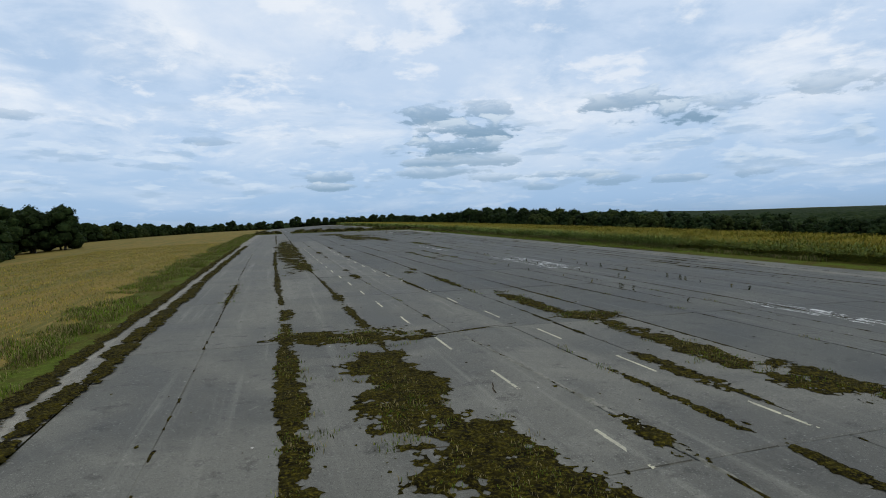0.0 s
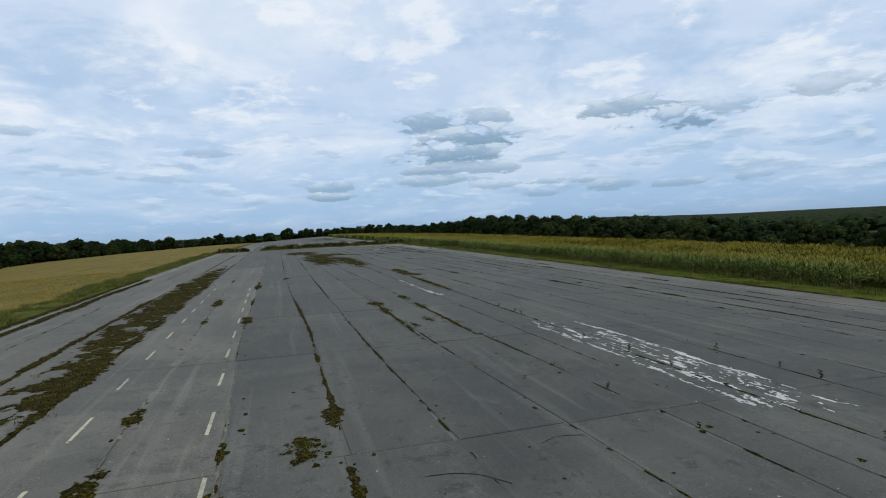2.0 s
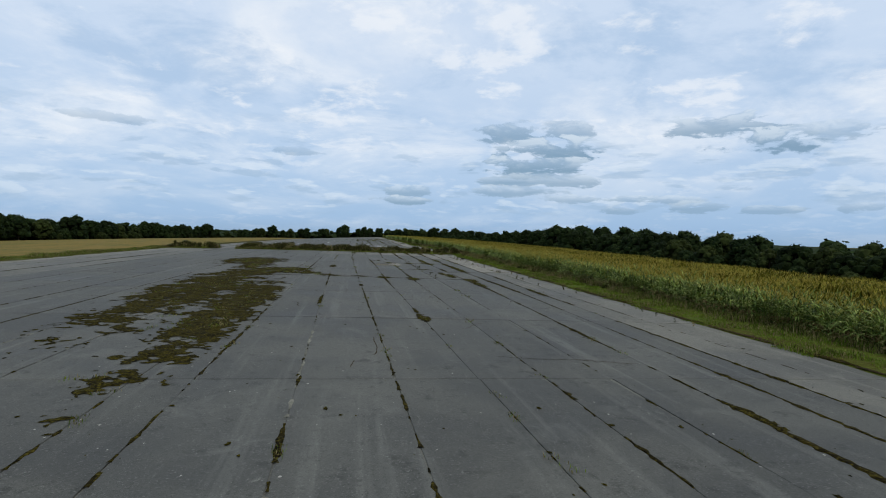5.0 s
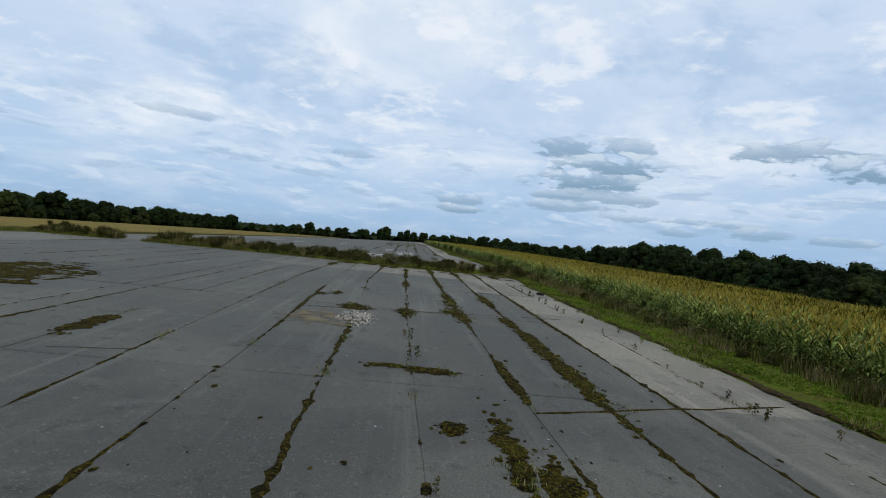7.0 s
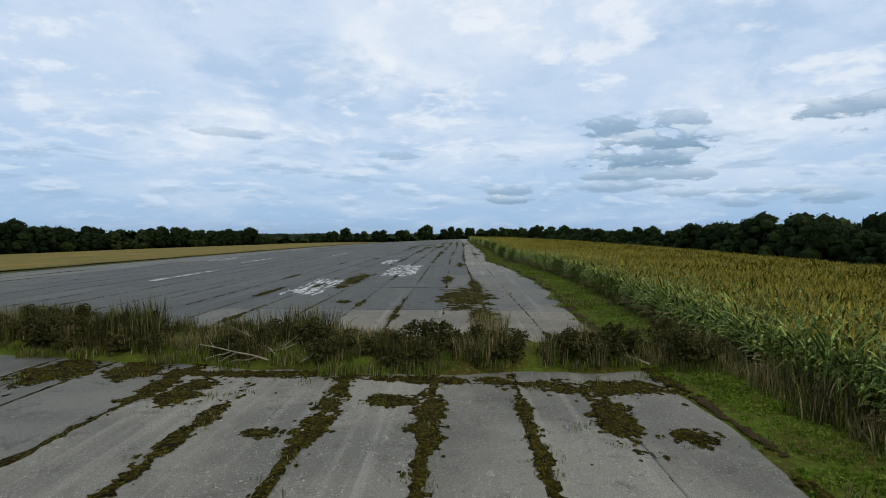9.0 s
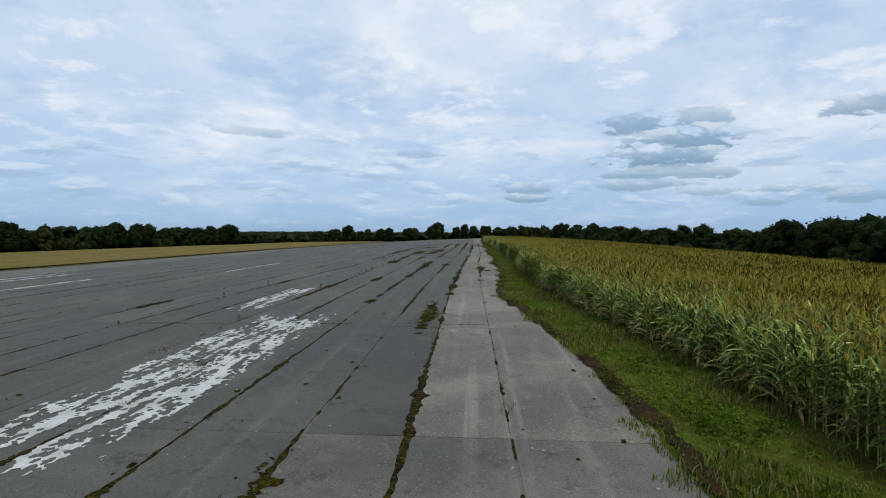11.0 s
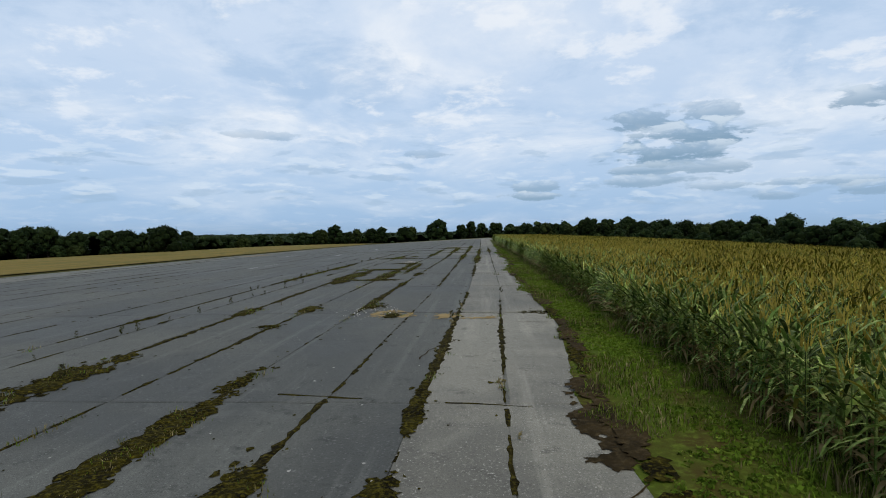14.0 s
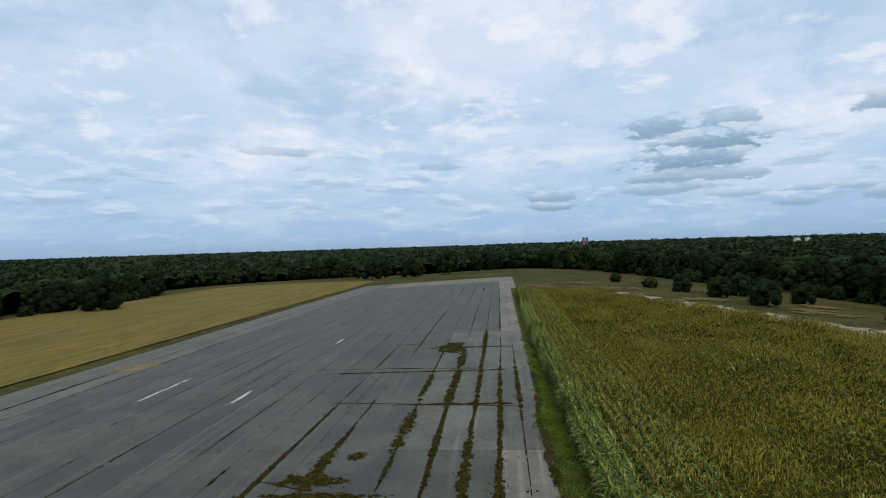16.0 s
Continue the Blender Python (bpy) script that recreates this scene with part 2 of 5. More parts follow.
# pale third tone paints bright leaf highlights into the green
M_maize = material("maize_leaf", ((0.040, 0.080, 0.012), (0.110, 0.162, 0.030), (0.50, 0.50, 0.17)), (0.9, 5.0), 0.6, 0, spread=0.75, island=True, spec=0.10, thin=0.12)
M_maize_top = material("maize_upper_leaf", ((0.054, 0.060, 0.005), (0.115, 0.110, 0.011), (0.285, 0.235, 0.042)), (0.08, 2.0), 0.7, 0, spread=0.6, island=True, thin=0.18)
M_tassel = material("maize_tassel", ((0.23, 0.180, 0.030), (0.32, 0.255, 0.048), (0.44, 0.36, 0.095)), (0.2, 3.0), 0.85, 0, spread=0.3, island=True, thin=0.2)
M_husk = material("dry_maize_leaf", ((0.15, 0.11, 0.045), (0.22, 0.17, 0.075), (0.28, 0.23, 0.12)), (0.5, 4.0), 0.85, 0, spread=0.3, island=True, thin=0.2)
# dark leaf tones with the shade inside the crop put into the colour
M_shade = material("crop_fill_shade", ((0.012, 0.017, 0.003), (0.036, 0.040, 0.006), (0.085, 0.074, 0.010)), (0.3, 5.0), 0.95, 0.9, 6)
M_bark = material("bark", ((0.03, 0.025, 0.018), (0.06, 0.05, 0.037), (0.10, 0.085, 0.065)), (1.0, 12.0), 0.95, 0.8, 15)
M_leaf = [material("tree_leaf", (a, b, c), (0.12, 1.4), 0.75, 0, spread=0.4, island=True, thin=0.2) for a, b, c in (
    ((0.006, 0.012, 0.004), (0.012, 0.021, 0.006), (0.030, 0.043, 0.011)),
    ((0.008, 0.017, 0.006), (0.017, 0.029, 0.009), (0.040, 0.054, 0.015)),
    ((0.014, 0.022, 0.007), (0.028, 0.039, 0.011), (0.058, 0.070, 0.019)))]
M_wood_leaf = material("distant_wood_leaf", ((0.0112, 0.0208, 0.0080), (0.0192, 0.0320, 0.0104), (0.0352, 0.0480, 0.0144)), (0.02, 0.3), 0.85, 0, spread=0.45, island=True)
M_canopy = material("treetops", ((0.0085, 0.0161, 0.0059), (0.0170, 0.0281, 0.0093), (0.0340, 0.0459, 0.0145)), (0.035, 0.16), 0.95, 0, spread=0.5, island=False)
M_stone = material("broken_concrete", ((0.22, 0.21, 0.19), (0.34, 0.33, 0.30), (0.44, 0.43, 0.40)), (2.0, 15.0), 0.9, 0.6, 40, spread=0.25)
M_sand = material("orange_sand", ((0.22, 0.155, 0.066), (0.29, 0.215, 0.10), (0.18, 0.155, 0.115)), (0.8, 7.0), 0.95, 0.5, 40)
M_wash = material("washed_sand", ((0.115, 0.100, 0.070), (0.165, 0.138, 0.088), (0.10, 0.095, 0.078)), (0.8, 7.0), 0.95, 0.5, 40)
M_rubber = material("black_rubber", ((0.012, 0.012, 0.012), (0.02, 0.02, 0.02), (0.035, 0.034, 0.032)), (2.0, 14.0), 0.75, 0.3, 40)
M_stick = material("dead_wood", ((0.16, 0.135, 0.10), (0.26, 0.225, 0.17), (0.34, 0.30, 0.24)), (2.0, 15.0), 0.9, 0.4, 40)
M_track = material("sandy_track", ((0.24, 0.21, 0.15), (0.33, 0.29, 0.22), (0.15, 0.135, 0.08)), (0.2, 2.0), 0.95, 0.4, 10)
M_wall = material("pale_wall", ((0.50, 0.50, 0.49), (0.62, 0.62, 0.60), (0.70, 0.70, 0.68)), (0.2, 2.0), 0.9, 0)
M_roof = material("far_roof", ((0.16, 0.15, 0.145), (0.22, 0.20, 0.19), (0.28, 0.26, 0.25)), (0.2, 2.0), 0.9, 0)
M_pane = material("dark_glass", ((0.03, 0.035, 0.04), (0.04, 0.045, 0.05), (0.05, 0.055, 0.06)), (0.2, 2.0), 0.15, 0)

# ---------------------------------------------------------------- the lie of the land
LEFT, END = -60.3, 600.0


def strip_height(x, y):
    """Height of the paved strip: a gentle twist and crown."""
    u, q = 61 + x / 1.35, y / 135.0 - 2
    return 1.35 * ((u - 61) * (0.0080 + 0.0168 * q) + 0.5243 * q - 0.1762 * q * q - 0.1904 * ((u - 30) / 30) ** 2)


def land(x, y):
    """Height of the ground anywhere; works on numbers and arrays."""
    x, y = np.asarray(x, float), np.asarray(y, float)
    z = strip_height(np.clip(x, LEFT, 0), np.clip(y, -40, END))
    right, left, ahead = np.clip(x - 4, 0, None), np.clip(LEFT - 3 - x, 0, None), np.clip(y - END - 10, 0, None)
    fall = 13 * (1 - np.exp(-(right / 130) ** 2)) + 13 * (1 - np.exp(-(left / np.interp(y, [150, 320], [135, 230])) ** 2)) + 24 * (1 - np.exp(-(ahead / 330) ** 2))
    far = np.clip((np.hypot(x, y - 300) - 1300) / 3000, 0, 1) * np.clip((46 - np.degrees(np.arctan2(x, np.maximum(y - 60, 1)))) / 12, 0, 1)
    return z - np.minimum(fall, 25) + 15 * far * far * (3 - 2 * far)


def top(x, y):
    return float(land(x, y))


def link_mesh(name, verts, faces, mats, parent=None, smooth=False, index=None):
    me = bpy.data.meshes.new(name)
    me.from_pydata([tuple(map(float, v)) for v in verts] if not isinstance(verts, list) else verts, [], faces if isinstance(faces, list) else faces.tolist())
    for m in mats:
        me.materials.append(m)
    if index is not None:
        me.polygons.foreach_set("material_index", np.asarray(index, dtype=np.int32))
    if smooth:
        me.polygons.foreach_set("use_smooth", np.ones(len(me.polygons), dtype=bool))
    me.update()
    ob = new(name, me)
    if parent is not None:
        ob.parent = parent
    return ob


def part(name, bm, mat, parent, label=""):
    me = bpy.data.meshes.new(name)
    bm.to_mesh(me)
    bm.free()
    me.materials.append(mat)
    ob = new(name, me)
    ob.parent = parent
    return tagged(ob, label) if label else ob


def sheet(name, xs, ys, lift, mat, parent=None, rough=0.0):
    X, Y = np.meshgrid(xs, ys)
    Z = land(X, Y) + lift
    if rough:
        rng = np.random.RandomState(len(xs))
        Z = Z + rng.uniform(-rough, rough, Z.shape)
    V = np.stack([X.ravel(), Y.ravel(), Z.ravel()], 1)
    nx, ny = len(xs), len(ys)
    i = (np.arange(ny - 1)[:, None] * nx + np.arange(nx - 1)[None, :]).ravel()
    return link_mesh(name, V, np.stack([i, i + 1, i + nx + 1, i + nx], 1), [mat], parent, smooth=True)


def outward(a, b, first, grow):
    out, v, s = [], a, first
    while v < b:
        out.append(v)
        v += s
        s *= grow
    return out + [b]


gx = sorted({*np.arange(-260, 200.1, 4).tolist(), *[-q for q in outward(260, 4600, 8, 1.12)], *outward(200, 4600, 8, 1.12)})
gy = sorted({*np.arange(-200, 760.1, 6).tolist(), *outward(760, 4700, 10, 1.09), -300.0, -600.0})
ground = tagged(sheet("ground", gx, gy, -0.14, M_ground), "rough green and tan grassland falling away to woods", "ground", kind="structure")


# ---------------------------------------------------------------- the stubble field and the paved strip
fx = np.concatenate([np.arange(-64.2, -90, -1.5), np.arange(-90, -150, -4)])[::-1]
field = tagged(sheet("stubble_field", fx, np.arange(-150, 640.1, 4), 0.03, M_stubble, rough=0.035), "golden harvested stubble field beside the runway", "field", kind="structure")

BAYS = [-2.2, -4.5, -6.8, -9.2, -12.0, -14.8, -17.5, -20.2, -23.0, -25.8, -28.4, -31.4, -34.6, -37.8, -41.0, -44.2, -47.3, -50.2, -53.6, -57.0]
# how each joint wanders along the strip: y, then x
TRACE = {-2.2: ((90, 150, 170, 205, 225, 300, 335, 362, 440), (-3.4, -3.0, -2.6, -2.1, -1.9, -2.5, -2.4, -1.7, -1.6)),
         -4.5: ((90, 150, 170, 205, 225, 300, 330, 362, 440), (-5.6, -5.1, -4.9, -4.75, -4.35, -4.9, -4.5, -3.75, -3.3)),
         -6.8: ((90, 150, 170, 205, 225, 300, 330, 362, 440), (-7.8, -6.9, -7.3, -7.2, -7.0, -7.2, -6.8, -6.0, -5.5)),
         -9.2: ((90, 150, 170, 205, 225, 300, 330, 362, 400, 440), (-10.3, -9.2, -9.75, -10.0, -9.9, -9.8, -9.45, -8.9, -8.1, -8.2)),
         -12.0: ((90, 150, 186, 225, 300, 330, 362, 400, 440), (-12.0, -12.6, -13.0, -12.85, -12.4, -12.05, -11.7, -10.9, -11.0)),
         -14.8: ((40, 90, 111, 155, 180, 205, 225, 300, 330, 365, 380, 440), (-13.0, -13.5, -14.6, -15.3, -15.55, -16.2, -15.6, -15.1, -14.8, -15.0, -15.8, -15.0)),
         -17.5: ((40, 90, 160, 180, 205, 225, 300, 440), (-16.0, -16.4, -18.3, -18.4, -19.0, -18.9, -17.9, -16.8)),
         -20.2: ((40, 90, 160, 205, 225, 300, 330, 365, 400, 440), (-19.0, -19.5, -21.05, -21.8, -21.3, -20.4, -19.0, -19.4, -18.9, -18.2)),
         -23.0: ((40, 70, 90, 119, 160, 205, 225, 300, 440), (-22.0, -22.3, -22.8, -23.4, -24.1, -24.6, -24.2, -23.0, -21.5)),
         -25.8: ((40, 90, 110, 160, 225, 440), (-26.0, -26.0, -26.6, -27.0, -27.0, -25.0)),
         -28.4: ((40, 90, 440), (-28.3, -28.5, -28.2)),
         -31.4: ((40, 65, 90, 114, 440), (-30.0, -31.3, -31.7, -32.5, -31.5)),
         -34.6: ((20, 40, 60, 80, 111, 440), (-32.2, -33.4, -34.2, -34.7, -35.3, -34.6)),
         -37.8: ((20, 41, 60, 100, 440), (-36.6, -37.2, -37.7, -38.0, -37.8)),
         -41.0: ((0, 42, 66, 85, 106, 440), (-41.0, -40.6, -40.5, -41.1, -41.4, -41.0)),
         -44.2: ((0, 44, 64, 440), (-43.0, -44.0, -44.6, -44.6)),
         -47.3: ((4, 22, 46, 115, 440), (-45.4, -46.5, -47.3, -48.0, -48.0)),
         -50.2: ((0, 24, 51, 440), (-50.0, -50.1, -50.8, -50.8)),
         -53.6: ((4, 26, 38, 79, 120, 440), (-54.2, -53.8, -54.2, -54.5, -54.2, -54.2)),
         -57.0: ((5, 13, 74, 440), (-57.1, -57.2, -57.9, -58.0))}


def joint_x(x0, y):
    """Where the joint that is called x0 lies at y."""
    return float(np.interp(y, *TRACE[x0])) if x0 in TRACE else x0


JOINT_X = [2.0] + BAYS + [LEFT]
CROSS = [-60, -38, -16, 3, 18, 31.5, 45, 58.5, 72, 85.5, 98, 108, 121, 134, 147.5, 161, 172.7, 188, 203, 215, 229, 242, 255, 269, 283, 297, 310.5, 322, 334.7,
         348.7, 361, 372, 387.5, 399.5, 408, 419, 433, 447, 459, 472, 486, 500, 515, 530, 545, 560, 575, 590, END]


def slab_bm():
    """A unit slab, its top edges worn round."""
    bm = bmesh.new()
    a, b = 0.5, 0.494
    rows = [(a, -0.16), (a, -0.014), (b, 0.0)]
    rings = [[bm.verts.new((sx * r, sy * r, z)) for sx, sy in ((-1, -1), (1, -1), (1, 1), (-1, 1))] for r, z in rows]
    for lo, hi in zip(rings, rings[1:]):
        for k in range(4):
            bm.faces.new((lo[k], lo[(k + 1) % 4], hi[(k + 1) % 4], hi[k]))
    bm.faces.new(rings[-1])
    return bm


runway = tagged(new("runway"), "derelict runway of grey slabs with mossy joints", "runway", kind="structure")
unit = {}
for key, mat in (("tar", M_tar), ("con", M_con), ("mid", M_mid), ("dust", M_dust)):
    bm = slab_bm()
    unit[key] = bpy.data.meshes.new("paving_slab")
    bm.to_mesh(unit[key])
    bm.free()
    unit[key].materials.append(mat)
rest = {"tar": ([], []), "con": ([], []), "mid": ([], []), "dust": ([], [])}
rng = random.Random(5)
for right, left in zip(JOINT_X, JOINT_X[1:]):
    for y0, y1 in zip(CROSS, CROSS[1:]):
        y = (y0 + y1) / 2
        lean = ((joint_x(left, y1) + joint_x(right, y1)) - (joint_x(left, y0) + joint_x(right, y0))) / (2 * (y1 - y0))
        xl, xr = joint_x(left, y), joint_x(right, y)
        x = (xl + xr) / 2
        kind = "mid" if left < -50.3 else "mid" if left > -4.6 and y0 < 172 else "con" if left > -4.6 or (203 <= y0 < 229 and left > -7.5) else "con" if 215 <= y0 < 229 and left > -15 else "mid" if 215 <= y0 < 229 and left > -30 else "tar"
        if (229 <= y0 < 240 and left > -13) or (y0 >= 575 and -50 < left):
            kind = "dust"
        elif (229 <= y0 < 240 and left > -21) or (240 <= y0 < 266 and left > -7) or (405 <= y0 < 450 and left > -13):
            kind = "mid"
        if kind == "tar" and ((left < -45 and y0 < 130) or (left < -37.9 and y0 < 18)):
            kind = "mid"
        w, d = xr - xl - 0.03, y1 - y0 - 0.014
        sx = (top(xr, y) - top(xl, y)) / (xr - xl) + rng.uniform(-0.002, 0.002)
        sy = (top(x, y1) - top(x, y0)) / (y1 - y0)
        z = top(x, y) + rng.uniform(-0.006, 0.006)
        m = Matrix(((w, lean * d, 0, x), (0, d, 0, y), (sx * w, sy * d, 1, z), (0, 0, 0, 1)))
        near = (x > -13 and 150 < y < 430) or (-32 < x and 40 < y <= 150 and x < -8) or (-55 < x < -26 and y < 60)
        if near:
            slab = new("paving_slab", unit[kind])
            slab.parent = runway
            slab.matrix_basis = pose(x, y, z, math.degrees(math.atan(sy)), -math.degrees(math.atan(sx)), -math.degrees(math.atan(lean))) @ Matrix.Diagonal((w, d, 1, 1))
        else:
            vs, fs = rest[kind]
            n = len(vs)
            for r, zz in ((0.5, -0.16), (0.5, -0.014), (0.494, 0.0)):
                vs += [tuple(m @ Vector((a * r, b * r, zz))) for a, b in ((-1, -1), (1, -1), (1, 1), (-1, 1))]
            for lo in (0, 4):
                fs += [(n + lo + k, n + lo + (k + 1) % 4, n + lo + 4 + (k + 1) % 4, n + lo + 4 + k) for k in range(4)]
            fs.append((n + 8, n + 9, n + 10, n + 11))
for key, mat in (("tar", M_tar_far), ("con", M_con_far), ("mid", M_mid_far), ("dust", M_dust_far)):
    tagged(link_mesh("paving", rest[key][0], rest[key][1], [mat], runway), kind="stuff")

tagged(sheet("paving_base", np.arange(LEFT + 0.05, 0.9, 1.7), np.arange(-60, END, 6.0), -0.03, M_mid_far), "worn grey subbase under the slabs", "paving", kind="structure")

n3 = noise.noise


def fbm(x, y, s):
    return n3((x, y, s)) + 0.5 * n3((2.1 * x, 2.1 * y, s + 7)) + 0.25 * n3((4.3 * x, 4.3 * y, s + 13))


# joints: crooked strips of moss, low in the gap and swelling over the edges here and there
GROWTH = {-2.2: 0.10, -4.5: 0.20, -6.8: 0.15, -9.2: 0.26, -12.0: 0.18, -14.8: 0.20, -17.5: 0.14, -20.2: 0.15, -23.0: 0.08, -25.8: 0.10, -28.4: 0.06,
          -31.4: 0.07, -34.6: 0.09, -37.8: 0.10, -41.0: 0.18, -44.2: 0.05, -47.3: 0.04, -50.2: 0.20, -53.6: 0.26, -57.0: 0.05}


# stretches where a joint is barer or more overgrown: y, then a factor
SWELL = {-41.0: ((0, 34, 40, 75, 90), (0.2, 0.2, 1.2, 1.1, 0.5)), -37.8: ((0, 30, 40, 440), (2.0, 1.6, 1.0, 0.9)), -12.0: ((0, 184, 188, 226, 232, 270, 285, 440), (0.1, 0.1, 0.7, 0.8, 0.3, 0.3, 0.8, 1.2)), -9.2: ((0, 228, 234, 262, 285, 440), (1.0, 1.0, 0.35, 0.4, 1.0, 1.0)),
         -2.2: ((0, 150, 226, 280, 317, 320, 440), (0.7, 0.9, 1.0, 0.15, 0.2, 1.2, 1.0)), -20.2: ((0, 340, 358, 405, 440), (0.6, 0.9, 3.2, 2.4, 0.8)),
         -6.8: ((0, 150, 160, 225, 260, 440), (0.7, 0.9, 1.6, 1.5, 0.5, 1.1)), -14.8: ((0, 157, 160, 226, 234, 275, 290, 440), (0.3, 0.1, 1.0, 1.0, 0.4, 0.4, 1.0, 1.0)),
         -17.5: ((0, 150, 160, 200, 300, 440), (0.4, 0.6, 1.1, 0.8, 0.3, 0.3)), -44.2: ((0, 440), (0.3, 0.3)), -47.3: ((0, 440), (0.4, 0.4))}


def joint_strip(name, mat, x0, ya, yb, width, seed, step=0.22, spread=1.0):
    vs, fs, last = [], [], None
    for k in range(int((yb - ya) / step)):
        y = ya + k * step
        far = 1.0 if y < 460 else 0.7
        far *= float(np.interp(y, *SWELL[x0])) if x0 in SWELL and mat is M_joint else 1.0
        w = width * far * (0.36 + 1.1 * fbm(0.06 * y, seed, 3)) + 0.07 * fbm(0.9 * y, seed, 5) + 0.085 * n3((4.1 * y, seed, 6))
        w = min(w, 2.2 * width)
        if w < 0.015:
            last = None
            continue
        x = joint_x(x0, y) + 0.05 * n3((0.4 * y, seed, 1)) + 0.04 * n3((2.4 * y, seed, 2))
        wl, wr = w * (1 + spread * n3((3.1 * y, seed, 8))), w * (1 + spread * n3((3.1 * y, seed, 9)))
        n = len(vs)
        z = top(x, y)
        vs += [(x - wl, y, z - 0.002), (x - 0.3 * wl, y, z + 0.010 + 0.09 * w * (1 + n3((7 * y, seed, 3)))), (x + 0.35 * wr, y, z + 0.008 + 0.08 * w * (1 + n3((6 * y, seed, 4)))), (x + wr, y, z - 0.002)]
        if last is not None:
            fs += [(last + i, last + i + 1, n + i + 1, n + i) for i in range(3)]
        last = n
    return link_mesh(name, vs, fs, [mat], None)


for i, x0 in enumerate(BAYS):
    tagged(joint_strip("moss_in_joint", M_joint, x0, -30, 560, GROWTH[x0], 11.3 * i), "brown-green moss creeping along a runway joint", "moss", "moss in the joints", "stuff")
for i, (x0, ya, yb) in enumerate(((-47.3, -20, 150), (-44.2, 20, 120), (-31.4, 70, 150), (-23.0, 60, 130), (-34.6, 90, 190))):
    tagged(joint_strip("crumbled_joint", M_grout, x0, ya, yb, 0.10 if i == 0 else 0.08, 40 + 3.7 * i), "pale crumbled edge along a runway joint", "joint", "pale joints", "stuff")


def cross_strip(x0, x1, y, y1, width, seed):
    vs, fs, last = [], [], None
    for k in range(int((x1 - x0) / 0.2)):
        x = x0 + 0.2 * k
        w = width * (0.7 + 1.5 * fbm(0.3 * x, seed, 3)) + 0.05 * n3((1.9 * x, seed, 5))
        if w < 0.012:
            last = None
            continue
        yy = y + (y1 - y) * (x - x0) / (x1 - x0) + 0.10 * n3((0.5 * x, seed, 4)) + 0.05 * n3((1.7 * x, seed, 9))
        n, z = len(vs), top(x, yy)
        vs += [(x, yy - w, z - 0.002), (x, yy, z + 0.012 + 0.04 * w), (x, yy + w, z - 0.002)]
        if last is not None:
            fs += [(last, n, n + 1, last + 1), (last + 1, n + 1, n + 2, last + 2)]
        last = n
    return link_mesh("moss_in_joint", vs, fs, [M_joint], None)


for i, (x0, x1, y, y1, w) in enumerate(((-47.7, -36, 17.3, 20.5, 0.10), (-37.6, -34.5, 80, 79, 0.06), (-25.5, -15.5, 107, 108, 0.08), (-31, -8.8, 162, 160.6, 0.12),
                                        (-9.7, -0.3, 171, 174, 0.07), (-18.2, -0.8, 186, 191, 0.07), (-9.6, -5.2, 201.3, 202.3, 0.06), (-5.2, -0.3, 202, 204, 0.06), (-8.0, -1.0, 335.3, 334.4, 0.09),
                                        (-8, -1, 348.7, 348.2, 0.06), (-4.7, 0.0, 372.2, 372, 0.06), (-19.5, -8, 381, 379, 0.12), (-19, -8.5, 391, 387, 0.12), (-5, 0.5, 386, 387, 0.07), (-19, -6.2, 403, 398.4, 0.13),
                                        (-19, 0, 420, 418, 0.10), (-18.5, -3, 434, 433, 0.12), (-19, 0.5, 450, 445, 0.14), (-30, -14, 434, 434, 0.08), (-12, -2, 255, 255.4, 0.06), (-20, -2, 283, 284, 0.05), (-28, -21, 172, 174, 0.06))):
    tagged(cross_strip(x0, x1, y, y1, w, 60 + 2.9 * i), "brown-green moss along a crosswise runway joint", "moss", "moss in the joints", "stuff")


def blotch(name, mat, cx, cy, rx, ry, seed, cell=0.14, amp=0.9, freq=0.7, thick=0.03, lift=0.006, bite=0.0, square=False, run=1.0):
    """A ragged patch: cells kept where a noisy bump is positive."""
    nx, ny = int(2.6 * rx / cell) + 2, int(2.6 * ry / cell) + 2
    nx, ny = min(nx, 210), min(ny, 760)
    xs, ys = np.linspace(-1.3, 1.3, nx), np.linspace(-1.3, 1.3, ny)
    val, vs, ids, fs = {}, [], {}, []
    for j, b in enumerate(ys):
        for i, a in enumerate(xs):
            x, y = cx + a * rx, cy + b * ry
            fx_, fy_ = freq * x, freq * run * y
            r = max(abs(a), abs(b)) ** 6 if square else a * a + b * b
            val[i, j] = 1 - bite - r + amp * fbm(fx_, fy_, seed) + 0.7 * amp * n3((3.7 * fx_, 3.7 * fy_, seed)) + 0.6 * amp * n3((8.9 * fx_, 8.9 * fy_, seed)) + 0.4 * amp * n3((19.0 * fx_, 19.0 * fy_, seed))
    def vert(i, j):
        if (i, j) not in ids:
            x, y = cx + xs[i] * rx, cy + ys[j] * ry
            x += 0.3 * cell * n3((9.1 * x, 9.1 * y, 1.0))
            y += 0.3 * cell * n3((9.1 * x, 9.1 * y, 4.0))
            ids[i, j] = len(vs)
            vs.append((x, y, top(x, y) + lift + thick * max(0.0, min(1.0, val[i, j])) * (0.6 + 0.8 * abs(n3((4 * x, 4 * y, 2.0))))))
        return ids[i, j]
    for j in range(ny - 1):
        for i in range(nx - 1):
            q = ((i, j), (i + 1, j), (i + 1, j + 1), (i, j + 1))
            live = [c for c in q if val[c] > 0]
            if len(live) >= 3:
                fs.append(tuple(vert(*c) for c in live))
    return link_mesh(name, vs, fs, [mat], None) if fs else None


